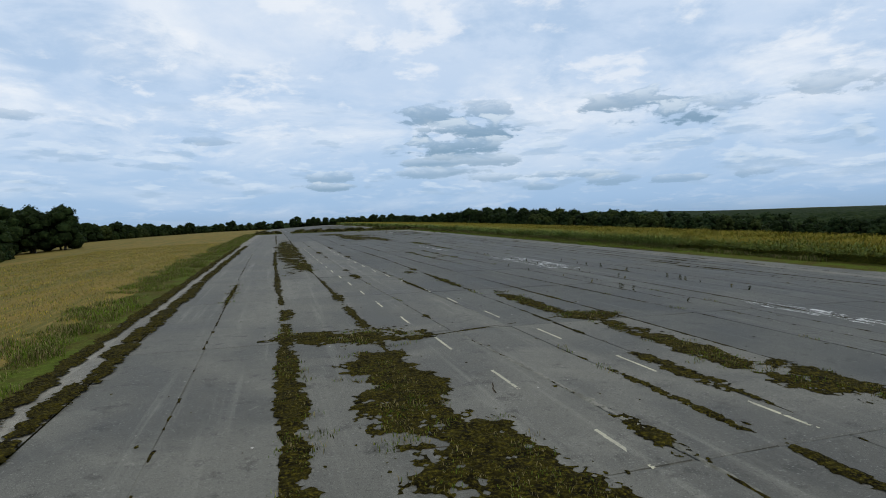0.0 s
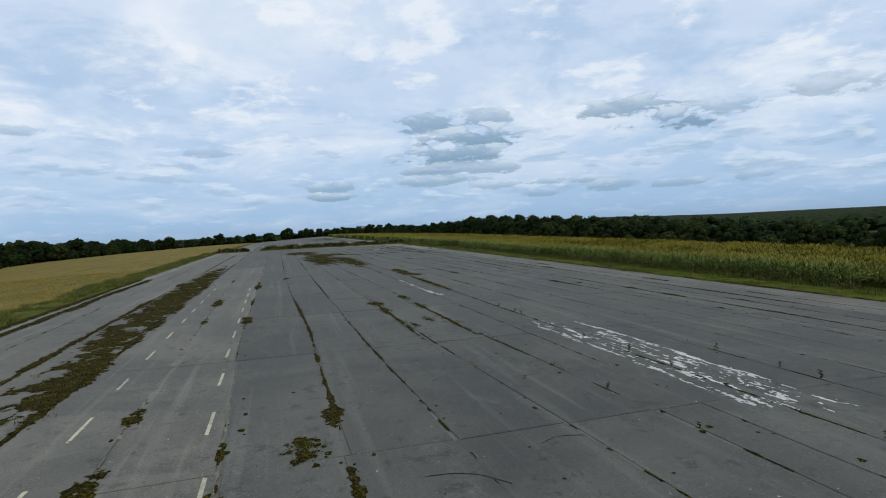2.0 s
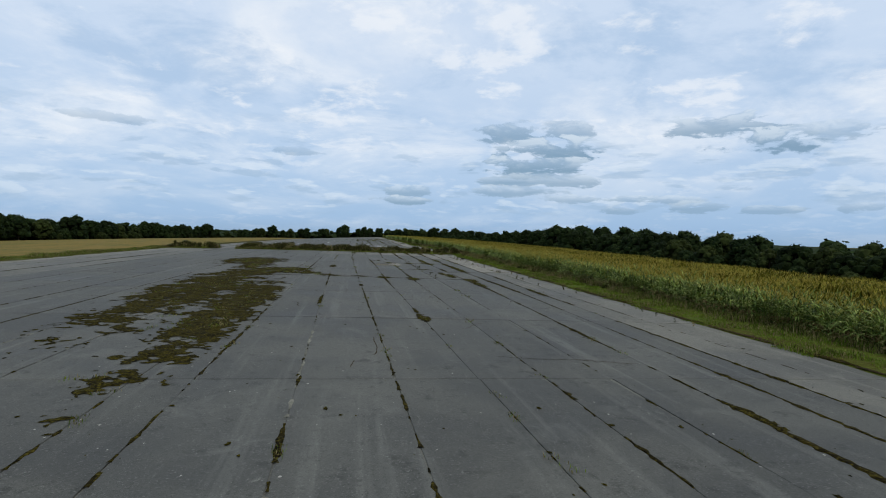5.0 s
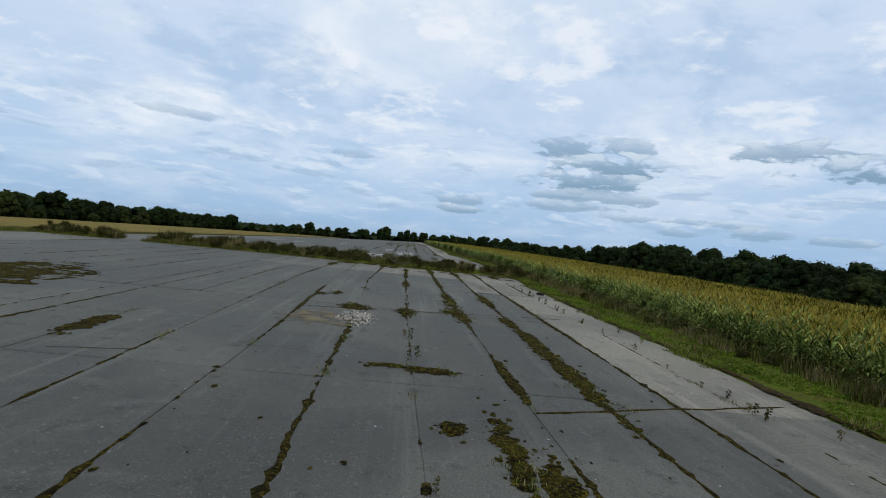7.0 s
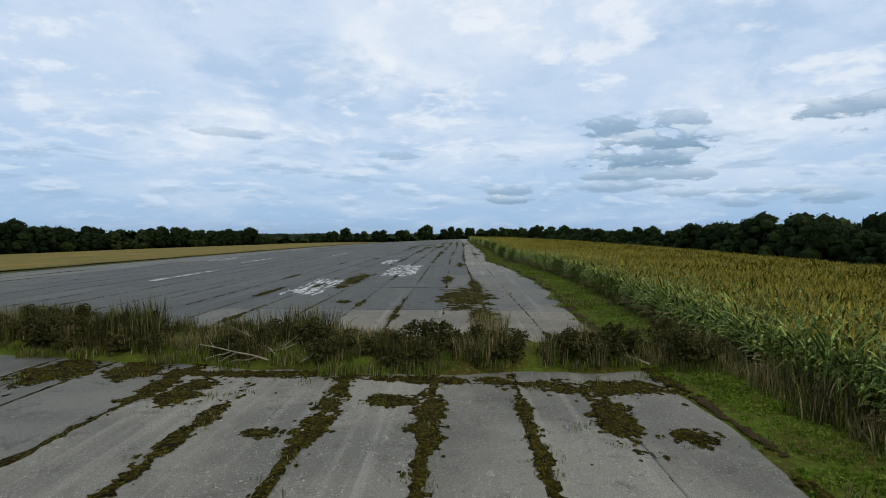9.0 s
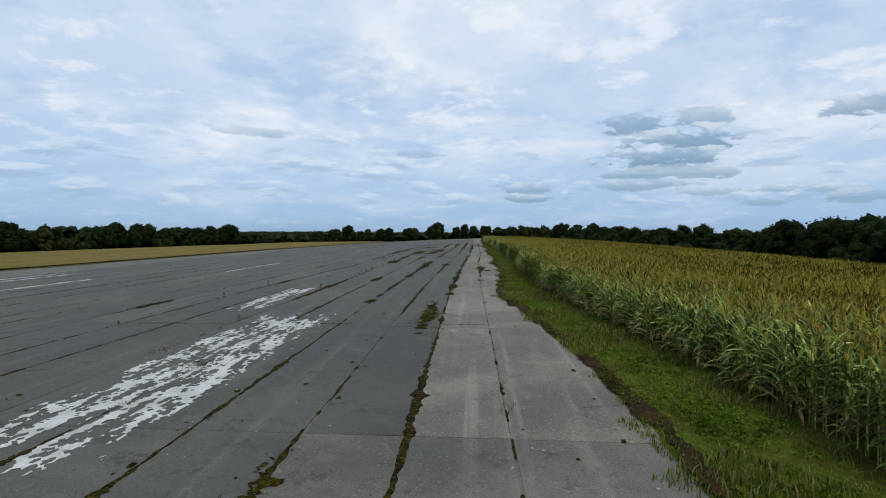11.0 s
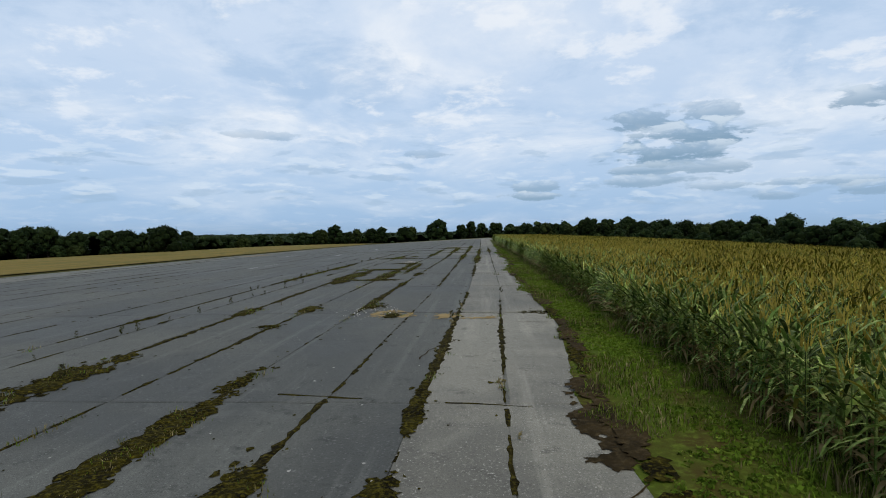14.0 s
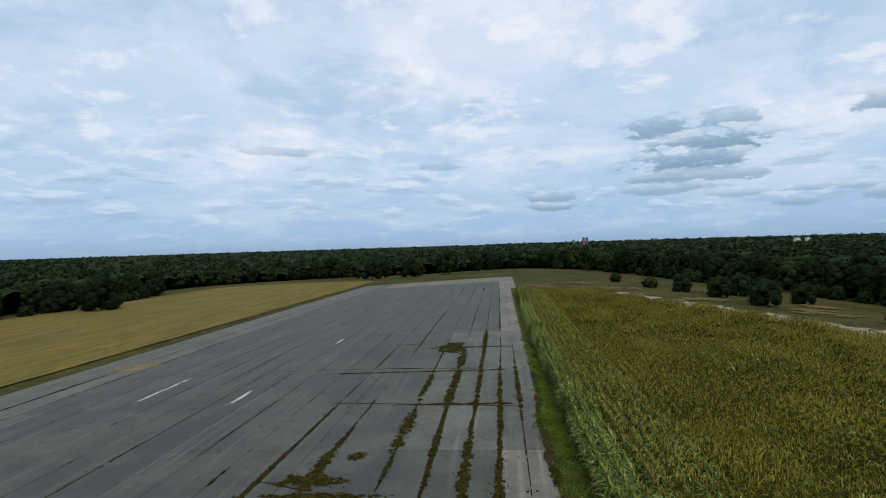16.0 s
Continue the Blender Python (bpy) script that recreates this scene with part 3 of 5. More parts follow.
MOSS = ((-2.25, 323, 0.45, 4), (-6.9, 329.5, 0.42, 2.2), (-9.5, 327, 0.42, 5), (-10.2, 381, 0.35, 7), (-19.3, 372, 0.35, 9), (-19, 385, 0.4, 7), (-51, 18.3, 3.2, 1.6), (-50.7, 9, 1.5, 7), (-49.4, 2, 1.6, 5),
        (-51.9, -2, 2.6, 4), (-38.0, 19.3, 1.7, 1.3), (-39.2, 24.5, 0.7, 5), (-40.6, 38, 0.26, 6), (-41.8, 45.7, 0.5, 0.9), (-28.9, 138, 1.9, 17), (-33.3, 152, 3.2, 22),
        (-26, 88, 0.35, 8), (-25.6, 105, 0.9, 6), (-24.6, 100, 0.8, 1.4), (-29.5, 169, 3.2, 4.5), (-34, 176, 1.4, 6), (-36, 186, 4, 9), (-11, 221.2, 0.41, 0.25), (-14.5, 224.5, 0.7, 1.6),
        (-17.4, 227, 0.91, 1.5), (-9.91, 223, 0.42, 3.4), (-7.03, 222.5, 0.49, 2.4), (-2.1, 223, 0.63, 2.4), (-0.6, 221.4, 0.63, 0.5), (-5.6, 248.6, 2, 6),
        (-4.58, 257, 0.6, 6), (-7.1, 263, 0.5, 4), (-16.3, 262, 0.9, 7.5), (-14, 245.5, 0.5, 0.7),         (-9.43, 331, 0.45, 7), (-14.8, 336.5, 0.8, 3.2), (-14.4, 370, 0.8, 7.5), (-11.51, 371, 0.7, 6), (-12.2, 366.5, 2.4, 0.6),
        (-0.4, 348.5, 0.55, 0.4), (-11.83, 350, 0.55, 1.3), (-12, 344.9, 0.5, 0.5), (-14.91, 349, 0.45, 2.2), (-13, 378.6, 2.6, 1), (-12.4, 388.9, 1.7, 0.6),
        (-14.2, 400.9, 4, 0.35), (-11.24, 384, 0.4, 6.5), (-13.5, 407, 0.6, 0.7), (-10.93, 413.6, 0.5, 1.2), (-10, 446, 2, 4), (-8.17, 430, 0.5, 2.4),
        (-15.5, 403, 2.4, 0.9), (-4.6, 240, 0.9, 3), (-57.46, 36, 0.2, 6), (-9.93, 218.5, 0.17, 6), (-12.86, 221.5, 0.28, 4),
        (-7.05, 220, 0.17, 6), (-4.42, 221.5, 0.24, 5), (-13, 226.5, 3.6, 0.5), (-7, 226.1, 3.6, 0.5), (-1.5, 225.6, 2.88, 0.8), (-20, 226.5, 1.12, 2),
        (-21.4, 221, 0.42, 3), (-8, 223.9, 1.08, 0.5), (-8.5, 446, 6.5, 0.3), (-8, 432, 6.5, 0.3), (-18, 432, 5, 0.25), (-7.5, 419, 5, 0.35), (-8.19, 438, 0.6, 5),
        (-5.58, 428, 0.3, 12), (-3.42, 420, 0.28, 14), (-5.73, 404, 0.4, 9), (-8.16, 424, 0.5, 6), (-10.96, 426, 0.35, 6), (-3.55, 396, 0.4, 9), (-1.62, 425, 0.25, 12),
        (-10.93, 412, 0.5, 6), (-15.47, 405, 0.5, 5), (-5.5, 447, 0.3, 10), (-5.5, 452, 0.35, 9), (-8.6, 351, 0.5, 1.1), (-7.2, 347.6, 0.4, 0.8), (-34.5, 68, 0.12, 9),
        (-34.48, 71, 0.3, 1.4), (-32.5, 66, 0.3, 1.1), (-31.3, 65, 0.2, 5), (-34.58, 75, 0.6, 1.2), (-31.41, 72, 0.25, 2.2), (-33.9, 64, 0.25, 0.7),
        (-31.51, 78, 0.4, 1.2), (-53.9, 13, 0.42, 14), (-52.3, 97, 1.75, 42), (-51.3, 58, 0.8, 6), (-38.3, 12, 0.85, 6.5), (-37.0, 6, 0.7, 3.5), (-10.9, 168.5, 0.32, 2.6),
        (-10.2, 166.3, 0.35, 1.6), (-9, 160.2, 0.75, 1.6), (-10.4, 164.5, 0.45, 1.8), (-9, 157, 0.32, 4), (-15.3, 160, 0.65, 1.5), (-18.3, 161, 0.7, 1.2),
        (-13, 174.6, 1.2, 0.28), (-12.2, 174.3, 0.7, 0.35), (-12.1, 169.3, 0.3, 0.35), (-24.1, 162.5, 1.4, 0.7), (-21, 162, 0.9, 0.4), (-27, 165, 2.2, 1.6),
        (-7.3, 177, 0.45, 6), (-7.4, 186.5, 0.4, 2.2), (-9.9, 188, 0.45, 3), (-10.4, 189, 0.5, 1.2), (-13, 187, 0.45, 1.6), (-15.8, 187.5, 0.8, 1.2),
        (-10, 196, 0.4, 3.5), (-7.2, 196, 0.35, 4), (-10.1, 192.6, 0.55, 1.8), (-17.5, 193, 0.35, 0.8), (-18.3, 192, 0.3, 0.5), (-5.6, 287, 0.4, 5))
for i, (cx, cy, rx, ry) in enumerate(MOSS):
    cell = 0.075 if rx * ry < 14 else 0.13
    tagged(blotch("moss_patch", M_moss, cx, cy, rx, ry, 3.1 * i, cell, 1.0, 0.55 if rx * ry > 4 else 1.1, 0.06), "ragged patch of brown-green moss on the paving", "moss", "moss patches", "stuff")

# small tufty patches strung along the joints
rng = random.Random(77)
for i in range(210):
    x0 = rng.choice(BAYS[:9] + BAYS[14:19] + [-4.5, -9.2, -53.6, -50.2])
    y = rng.uniform(0, 110) if x0 < -40 else rng.uniform(30, 440)
    s = rng.random()
    tagged(blotch("moss_patch", M_moss, joint_x(x0, y) + rng.uniform(-.08, .08), y, 0.14 + 0.34 * s * s, 0.6 + 2.6 * rng.random(), 500 + 1.3 * i, 0.085, 1.0, 1.5, 0.05), "small mossy patch along a runway joint", "moss", "moss patches", "stuff")

# old paint
PAINT = ((-28.35, 87, 0.22, 9.8), (-27.65, 78.3, 0.8, 0.4), (-28.2, 80, 0.35, 2.6), (-26.9, 52, 0.25, 11), (-25.3, 52, 1.5, 10.5), (-24.0, 52, 0.25, 10),
         (-26.0, 13, 1.2, 9), (-16.7, 294, 1.0, 6.5), (-12.7, 276.5, 2.0, 10.0), (-18.4, 256, 1.7, 7.4), (-49.0, 308, 0.45, 8.5), (-47.0, 308, 0.35, 8),
         (-29.7, 423, 0.3, 3.0), (-28.8, 455, 0.3, 2.5), (-40.6, 427, 0.25, 6), (-31.0, 391, 0.16, 5.5), (-31.2, 326, 0.3, 11), (-36, 268, 0.5, 9), (-40, 300, 0.4, 8))
for i, (cx, cy, rx, ry) in enumerate(PAINT):
    slim = rx < 0.5
    tagged(blotch("painted_mark", M_paint, cx, cy, rx, ry, 90 + 2.3 * i, 0.07, 0.8 if slim else 1.3, 3.6, 0.0, 0.009, (0.9 if cy < 100 else 0.7) if slim else (0.75 if cy > 240 else 1.2), True, 0.16),
           "flaking white runway marking worn into fragments", "marking", "white markings", "structure")
k = 0
for first, gap, line, count in ((4.0, 5.8, ((3, 9, 17, 28, 52, 80, 110), (-46.6, -47.05, -47.6, -48.2, -48.85, -49.2, -49.4)), 17), (4.6, 5.6, ((4, 10, 26, 32, 50, 60, 110), (-41.3, -41.8, -43.35, -43.6, -44.7, -45.0, -45.6)), 17)):
    for j in range(count):
        y = first + gap * j
        x = float(np.interp(y, *line))
        tagged(blotch("lane_dash", M_dash, x, y, 0.09, 1.3, 150 + 1.7 * k, 0.06, 0.5, 1.3, 0.0, 0.009, 0.45, True), "short worn cream lane dash", "marking", "lane dashes", "structure")
        k += 1


# ---------------------------------------------------------------- verges
EDGE_Y, EDGE_X = [-60, 150, 205, 215, 222, 232, 245, 252, 263, 276, 288, 296, 301, 309, 316, 328, 335, 345, 357, 370, 380, 389, 396, 403, 415, 421, 443, 600], [0.1, 0.0, -0.1, 0.1, 0.7, 0.3, 0.8, 1.3, 1.4, 0.9, -0.2, -1.4, -1.3, -0.6, -0.1, -0.2, -0.7, 0.2, 0.0, -0.4, -0.3, 0.5, 0.0, -0.2, -0.6, -0.1, 0.0, 0.1]
CROP_Y, CROP_X = [-60, 100, 180, 222, 245, 256, 274, 297, 316, 333, 350, 384, 412, 450, 520], [4.8, 4.6, 4.4, 4.3, 4.8, 5.4, 4.7, 2.4, 2.2, 2.9, 2.8, 2.5, 2.0, 1.4, 1.2]


def paved_edge(y):
    return float(np.interp(y, EDGE_Y, EDGE_X)) + 0.22 * fbm(0.35 * y, 2.0, 6.0) + 0.06 * n3((2.6 * y, 1.0, 3.0))


def crop_edge(y):
    return float(np.interp(y, CROP_Y, CROP_X))


def ragged_verge(name, mat, inner, outer, ya, yb, step, cols, lift, label):
    vs, fs = [], []
    rows = int((yb - ya) / step) + 1
    for j in range(rows):
        y = ya + j * step
        a, b = inner(y), outer(y)
        for i in range(cols):
            x = a + (b - a) * i / (cols - 1)
            rise = 0 if i == 0 else lift * (0.6 + 0.8 * abs(n3((1.3 * x, 1.3 * y, 3.3))))
            vs.append((x, y, top(x, y) + 0.004 + rise))
    fs = [(j * cols + i, j * cols + i + 1, (j + 1) * cols + i + 1, (j + 1) * cols + i) for j in range(rows - 1) for i in range(cols - 1)]
    return tagged(link_mesh(name, vs, fs, [mat], None, smooth=True), label, "verge", kind="structure")


verge = ragged_verge("verge", M_verge, paved_edge, lambda y: crop_edge(y) + 1.5, -60, 540, 0.5, 9, 0.05, "green turf verge between runway and maize")
left_verge = ragged_verge("verge_left", M_verge, lambda y: -64.9 + 0.5 * n3((0.1 * y, 3.0, 1.0)), lambda y: LEFT - 1.75 + 0.35 * fbm(0.25 * y, 5.0, 2.0), -60, 250, 0.6, 8, 0.06, "weedy green verge along the stubble field")
margin = ragged_verge("paved_margin", M_con_far, lambda y: LEFT - 2.3, lambda y: LEFT - 0.02, -60, 250, 2.0, 4, 0.0, "narrow strip of crumbling pale concrete beside the verge")
rng = random.Random(66)
for i, y in enumerate(np.arange(60, 430, 3.1)):
    tagged(blotch("edge_litter", M_soil if i % 3 else M_moss, paved_edge(y) + 0.28, y, rng.uniform(0.16, 0.42), rng.uniform(1.4, 2.6), 700 + 1.1 * i, 0.09, 1.0, 1.1, 0.05, 0.05), "brown litter and soil along the paved edge", "soil", "edge litter", "stuff")
for i, y in enumerate(np.arange(-6, 120, 2.0)):
    tagged(blotch("edge_litter", M_moss, LEFT + rng.uniform(-0.35, -0.05) if i % 2 else LEFT - 1.6, y, rng.uniform(0.35, 0.55), rng.uniform(2.4, 4.2), 800 + 1.1 * i, 0.10, 1.0, 1.0, 0.06, 0.05), "brown moss along the paved edge", "moss", "edge litter", "stuff")


def blade_patch(name, count, sx, sy, height, width, mats, shares, seed, lean=0.5):
    """A tile of single bent blades, for the tufts of a verge."""
    r = np.random.RandomState(seed)
    x, y = r.uniform(-sx / 2, sx / 2, count), r.uniform(-sy / 2, sy / 2, count)
    h = height * r.uniform(0.45, 1.25, count)
    a = r.uniform(0, 2 * np.pi, count)
    out = lean * h * r.uniform(0.2, 1.0, count)
    dx, dy = np.cos(a), np.sin(a)
    wx, wy = -dy * width * r.uniform(0.6, 1.4, count), dx * width * r.uniform(0.6, 1.4, count)
    z = np.zeros(count) - 0.03
    V = np.stack([np.stack([x - wx, y - wy, z], 1), np.stack([x + wx, y + wy, z], 1),
                  np.stack([x + wx * .8 + dx * out * .35, y + wy * .8 + dy * out * .35, h * .6], 1), np.stack([x - wx * .8 + dx * out * .35, y - wy * .8 + dy * out * .35, h * .6], 1),
                  np.stack([x + dx * out, y + dy * out, h], 1)], 1).reshape(-1, 3)
    k = np.arange(count) * 5
    faces = [(int(q), int(q) + 1, int(q) + 2, int(q) + 3) for q in k] + [(int(q) + 3, int(q) + 2, int(q) + 4) for q in k]
    pick = r.choice(len(mats), count, p=shares)
    me = bpy.data.meshes.new(name)
    me.from_pydata(V.tolist(), [], faces)
    for m in mats:
        me.materials.append(m)
    me.polygons.foreach_set("material_index", np.concatenate([pick, pick]).astype(np.int32))
    me.update()
    return me


def scatter(name, mesh, places, parent):
    for x, y, turn, s in places:
        ob = new(name, mesh)
        ob.parent = parent
        ob.matrix_basis = pose(x, y, top(x, y), 0, 0, turn) @ Matrix.Diagonal((s, s, s, 1))


rng = random.Random(17)
turf_a = blade_patch("turf_tuft", 900, 2.4, 2.4, 0.13, 0.012, [M_blade, M_dry], [0.85, 0.15], 1, 0.9)
turf_b = blade_patch("turf_tuft", 420, 2.0, 2.0, 0.26, 0.014, [M_blade, M_dry, M_weed], [0.5, 0.3, 0.2], 2, 0.8)
rank = blade_patch("rank_grass", 380, 1.6, 2.2, 0.55, 0.016, [M_blade, M_dry, M_weed], [0.4, 0.3, 0.3], 3, 0.6)
grass = tagged(new("verge_grass"), "short green and straw grass on the runway verge", "grass", kind="stuff")
spots = []
y = 60.0
while y < 470:
    for x in np.arange(paved_edge(y) + 1.2, crop_edge(y) + 0.2, 1.7):
        if rng.random() < 0.85:
            spots.append((x + rng.uniform(-.4, .4), y + rng.uniform(-.5, .5), rng.uniform(0, 360), rng.uniform(0.8, 1.2)))
    y += 1.9
scatter("turf_tuft", turf_a, [p for p in spots if rng.random() < 0.75], grass)
scatter("turf_tuft", turf_b, [p for p in spots if rng.random() < 0.35], grass)
scatter("rank_grass", rank, [(crop_edge(y) - 0.1 + rng.uniform(-.5, .3), y, rng.uniform(0, 360), rng.uniform(0.6, 1.1)) for y in np.arange(40, 232, 1.5)], grass)
scatter("rank_grass", rank, [(crop_edge(y) + rng.uniform(-.3, .3), y, rng.uniform(0, 360), rng.uniform(0.4, 0.8)) for y in np.arange(232, 460, 2.6)], grass)
rough = tagged(new("field_margin_grass"), "rank weeds and grass along the stubble field", "grass", kind="stuff")
spots = []
for y in np.arange(-8, 240, 1.7):
    for x in np.arange(LEFT - 5.6, LEFT - 2.0, 1.2):
        if rng.random() < 0.7:
            spots.append((x + rng.uniform(-.6, .6), y + rng.uniform(-.7, .7), rng.uniform(0, 360), rng.uniform(0.5, 1.3)))
scatter("rank_grass", rank, [(a, b, c, 0.75 * d) for a, b, c, d in spots if rng.random() < 0.3], rough)
scatter("turf_tuft", turf_b, spots, rough)
stub = blade_patch("stubble_tuft", 420, 4.0, 5.0, 0.16, 0.018, [M_dry, M_blade, M_tassel], [0.45, 0.12, 0.43], 8, 0.4)
straw = tagged(new("stubble"), "short cut golden stubble", "stubble", kind="stuff")
scatter("stubble_tuft", stub, [(x + rng.uniform(-.8, .8), y + rng.uniform(-.8, .8), rng.choice((0, 180)), 1) for x in np.arange(-67, -96, -3.4) for y in np.arange(-5, 150, 4.4)], straw)


# ---------------------------------------------------------------- maize
def maize_patch(name, rows, gap, per_row, step, leaves, segs, low, seed, gold):
    """A block of maize rows: stalks, arching strap leaves and tassels."""
    r = random.Random(seed)
    vs, fs, ids = [], [], []

    def strap(px, py, z0, a, length, wide, rise, droop, mat):
        n = len(vs)
        ca, sa = math.cos(a), math.sin(a)
        for k in range(segs + 1):
            t = k / segs
            o = length * (t * 0.9)
            z = z0 + rise * t - droop * t * t
            w = wide * (0.55 + 1.5 * t) * (1 - t) ** 0.6 if k < segs else 0.003
            vs.append((px + ca * o - sa * w, py + sa * o + ca * w, z))
            vs.append((px + ca * o + sa * w, py + sa * o - ca * w, z + 0.02))
        for k in range(segs):
            fs.append((n + 2 * k, n + 2 * k + 1, n + 2 * k + 3, n + 2 * k + 2))
            ids.append(mat)

    for i in range(rows):
        for j in range(per_row):
            px, py = (i + 0.5) * gap + r.uniform(-.09, .09), (j + 0.5) * step - per_row * step / 2 + r.uniform(-.07, .07)
            h = 1.82 * r.uniform(0.86, 1.12)
            if low == 0:
                n = len(vs)
                for z, w in ((-0.05, 0.016), (h, 0.008)):
                    vs.extend([(px - w, py - w, z), (px + w, py - w, z), (px, py + w, z)])
                fs.extend([(n, n + 1, n + 4, n + 3), (n + 1, n + 2, n + 5, n + 4), (n + 2, n, n + 3, n + 5)])
                ids.extend([0, 0, 0])
            a0 = r.uniform(0, math.pi)
            for k in range(leaves):
                f = (k + 0.5) / leaves
                z0 = h * (low + (0.93 - low) * f) if low else h * (0.10 + 0.83 * f)
                a = a0 + math.pi * (k % 2) + r.uniform(-.5, .5)
                length = (0.75 if f < 0.75 else 0.5) * r.uniform(0.8, 1.2)
                mat = 3 if (low == 0 and f < 0.30 and r.random() < 0.6) else (1 if r.random() < gold * (0.55 + 0.6 * f) else 0)
                strap(px, py, z0, a, length, (0.085 if segs == 2 else 0.040) * r.uniform(0.7, 1.35), 0.64 * r.uniform(0.6, 1.35), (0.62 if f < 0.8 else 0.30) * r.uniform(0.5, 1.3), mat)
            for k in range((1 if segs == 2 else 2) if low else (4 if i > 1 else 2)):
                a, n = r.uniform(0, 6.28), len(vs)
                o, w, e = r.uniform(0.03, 0.16), 0.014 if low == 0 else 0.022, 0.30 * r.uniform(0.7, 1.2)
                vs.extend([(px - w, py, h - 0.04), (px + w, py + w, h - 0.04), (px + o * math.cos(a), py + o * math.sin(a), h + e)])
                fs.append((n, n + 1, n + 2))
                ids.append(2)
    me = bpy.data.meshes.new(name)
    me.from_pydata(vs, [], fs)
    for m in (M_maize, M_maize_top, M_tassel, M_husk):
        me.materials.append(m)
    me.polygons.foreach_set("material_index", np.array(ids, dtype=np.int32))
    me.update()
    return me


maize = tagged(new("maize_crop"), "ripening maize, blue-green leaves and golden tassels", "maize", kind="stuff")
FAR_Y, FAR_X = [-60, 60, 130, 200, 280, 360, 447, 461, 484, 523], [30, 30, 31, 36, 44, 50, 47, 42, 32, 14]
front_tiles = [maize_patch("maize_rows", 3, 0.72, 24, 0.185, 13, 4, 0, 31 + k, 0.06) for k in range(3)]
mid_tiles = [maize_patch("maize_rows", 6, 0.72, 22, 0.20, 6, 3, 0.45, 51 + k, 0.45 if k < 3 else 0.85) for k in range(6)]
far_tiles = [maize_patch("maize_rows", 6, 0.72, 14, 0.314, 4, 2, 0.55, 71 + k, 0.95) for k in range(2)]
rng = random.Random(23)
y = 20.0
while y < 520:
    x, limit, yc = crop_edge(y) - 0.2, float(np.interp(y, FAR_Y, FAR_X)), y + 2.2
    first = True
    while x < limit:
        near = 140 < y < 440
        if first and y > 60:
            tile, wide = rng.choice(front_tiles), 2.16
        elif x < crop_edge(y) + (13 if near else 5):
            tile, wide = rng.choice(mid_tiles[:3] if x < crop_edge(y) + 3 else mid_tiles[3:]), 4.32
        else:
            tile, wide = rng.choice(far_tiles), 4.32
        first = False
        ob = new("maize_rows", tile)
        ob.parent = maize
        sl = (top(x + wide, yc) - top(x, yc)) / wide
        ob.matrix_basis = pose(x, yc, top(x, yc), 0, -math.degrees(math.atan(sl)), 0) @ Matrix.Diagonal((1, rng.choice((-1, 1)) * 1.0, rng.uniform(0.93, 1.07), 1))
        x += wide
    y += 4.4
# filler sheet of leaves below the tops, dark to stand for shade among plants
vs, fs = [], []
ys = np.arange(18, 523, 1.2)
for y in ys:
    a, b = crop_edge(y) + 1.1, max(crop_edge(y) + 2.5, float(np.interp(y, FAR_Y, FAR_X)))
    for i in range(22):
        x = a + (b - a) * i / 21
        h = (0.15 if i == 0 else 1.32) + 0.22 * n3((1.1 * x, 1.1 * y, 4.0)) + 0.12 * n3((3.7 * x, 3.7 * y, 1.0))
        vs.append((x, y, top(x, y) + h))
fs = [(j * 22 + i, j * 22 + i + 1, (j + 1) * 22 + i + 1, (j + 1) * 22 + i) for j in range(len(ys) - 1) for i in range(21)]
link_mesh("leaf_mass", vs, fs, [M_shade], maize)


# ---------------------------------------------------------------- earth bank across the strip
def bank_line(x):
    return 229.3 + (0.16 * (-10 - x) if x < -10 else 0.12 * (x + 10) * 0.6) - 0.02 * max(0, -30 - x) ** 1.3


def bank_height(x):
    ends = min(1, max(0, (4.2 - x) / 2.5)) * min(1, max(0, (x + 47.5) / 2.0))
    small = min(1, max(0, (x + 63.5) / 2.0)) * min(1, max(0, (-52.0 - x) / 2.0))
    return 0.62 * max(ends, small) * (0.8 + 0.5 * fbm(0.3 * x, 3.0, 1.0))


vs, fs = [], []
xs = np.arange(-64, 4.6, 0.3)
for x in xs:
    for i in range(15):
        o = -3.2 + 6.4 * i / 14
        yy = bank_line(x) + o + 0.5 * n3((0.4 * x, 1.0, o))
        h = max(0, bank_height(x)) * max(0, 1 - (o / (2.7 + 0.5 * n3((0.5 * x, 2, 0)))) ** 2)
        vs.append((x, yy, top(x, yy) - 0.03 + h * (1 + 0.5 * n3((1.4 * x, 1.4 * yy, 0))) + (0.03 * n3((3 * x, 3 * yy, 0)) if h > 0.02 else -0.03)))
fs = [(j * 15 + i, (j + 1) * 15 + i, (j + 1) * 15 + i + 1, j * 15 + i + 1) for j in range(len(xs) - 1) for i in range(14)]
bank = tagged(link_mesh("earth_bank", vs, fs, [M_verge], None, smooth=True), "low overgrown earth bank across the runway", "bank", kind="structure")
bank_weeds = tagged(new("bank_weeds"), "tall dry grass and dark weeds on the bank", "weeds", kind="stuff")
tall = [blade_patch("tall_weeds", 300, 1.5, 1.5, hh, 0.013, [M_blade, M_dry, M_weed], sh, 80 + i, 0.45) for i, (hh, sh) in enumerate(((1.05, [0.08, 0.22, 0.70]), (0.85, [0.08, 0.72, 0.20]), (0.42, [0.35, 0.25, 0.40])))]
rng = random.Random(41)


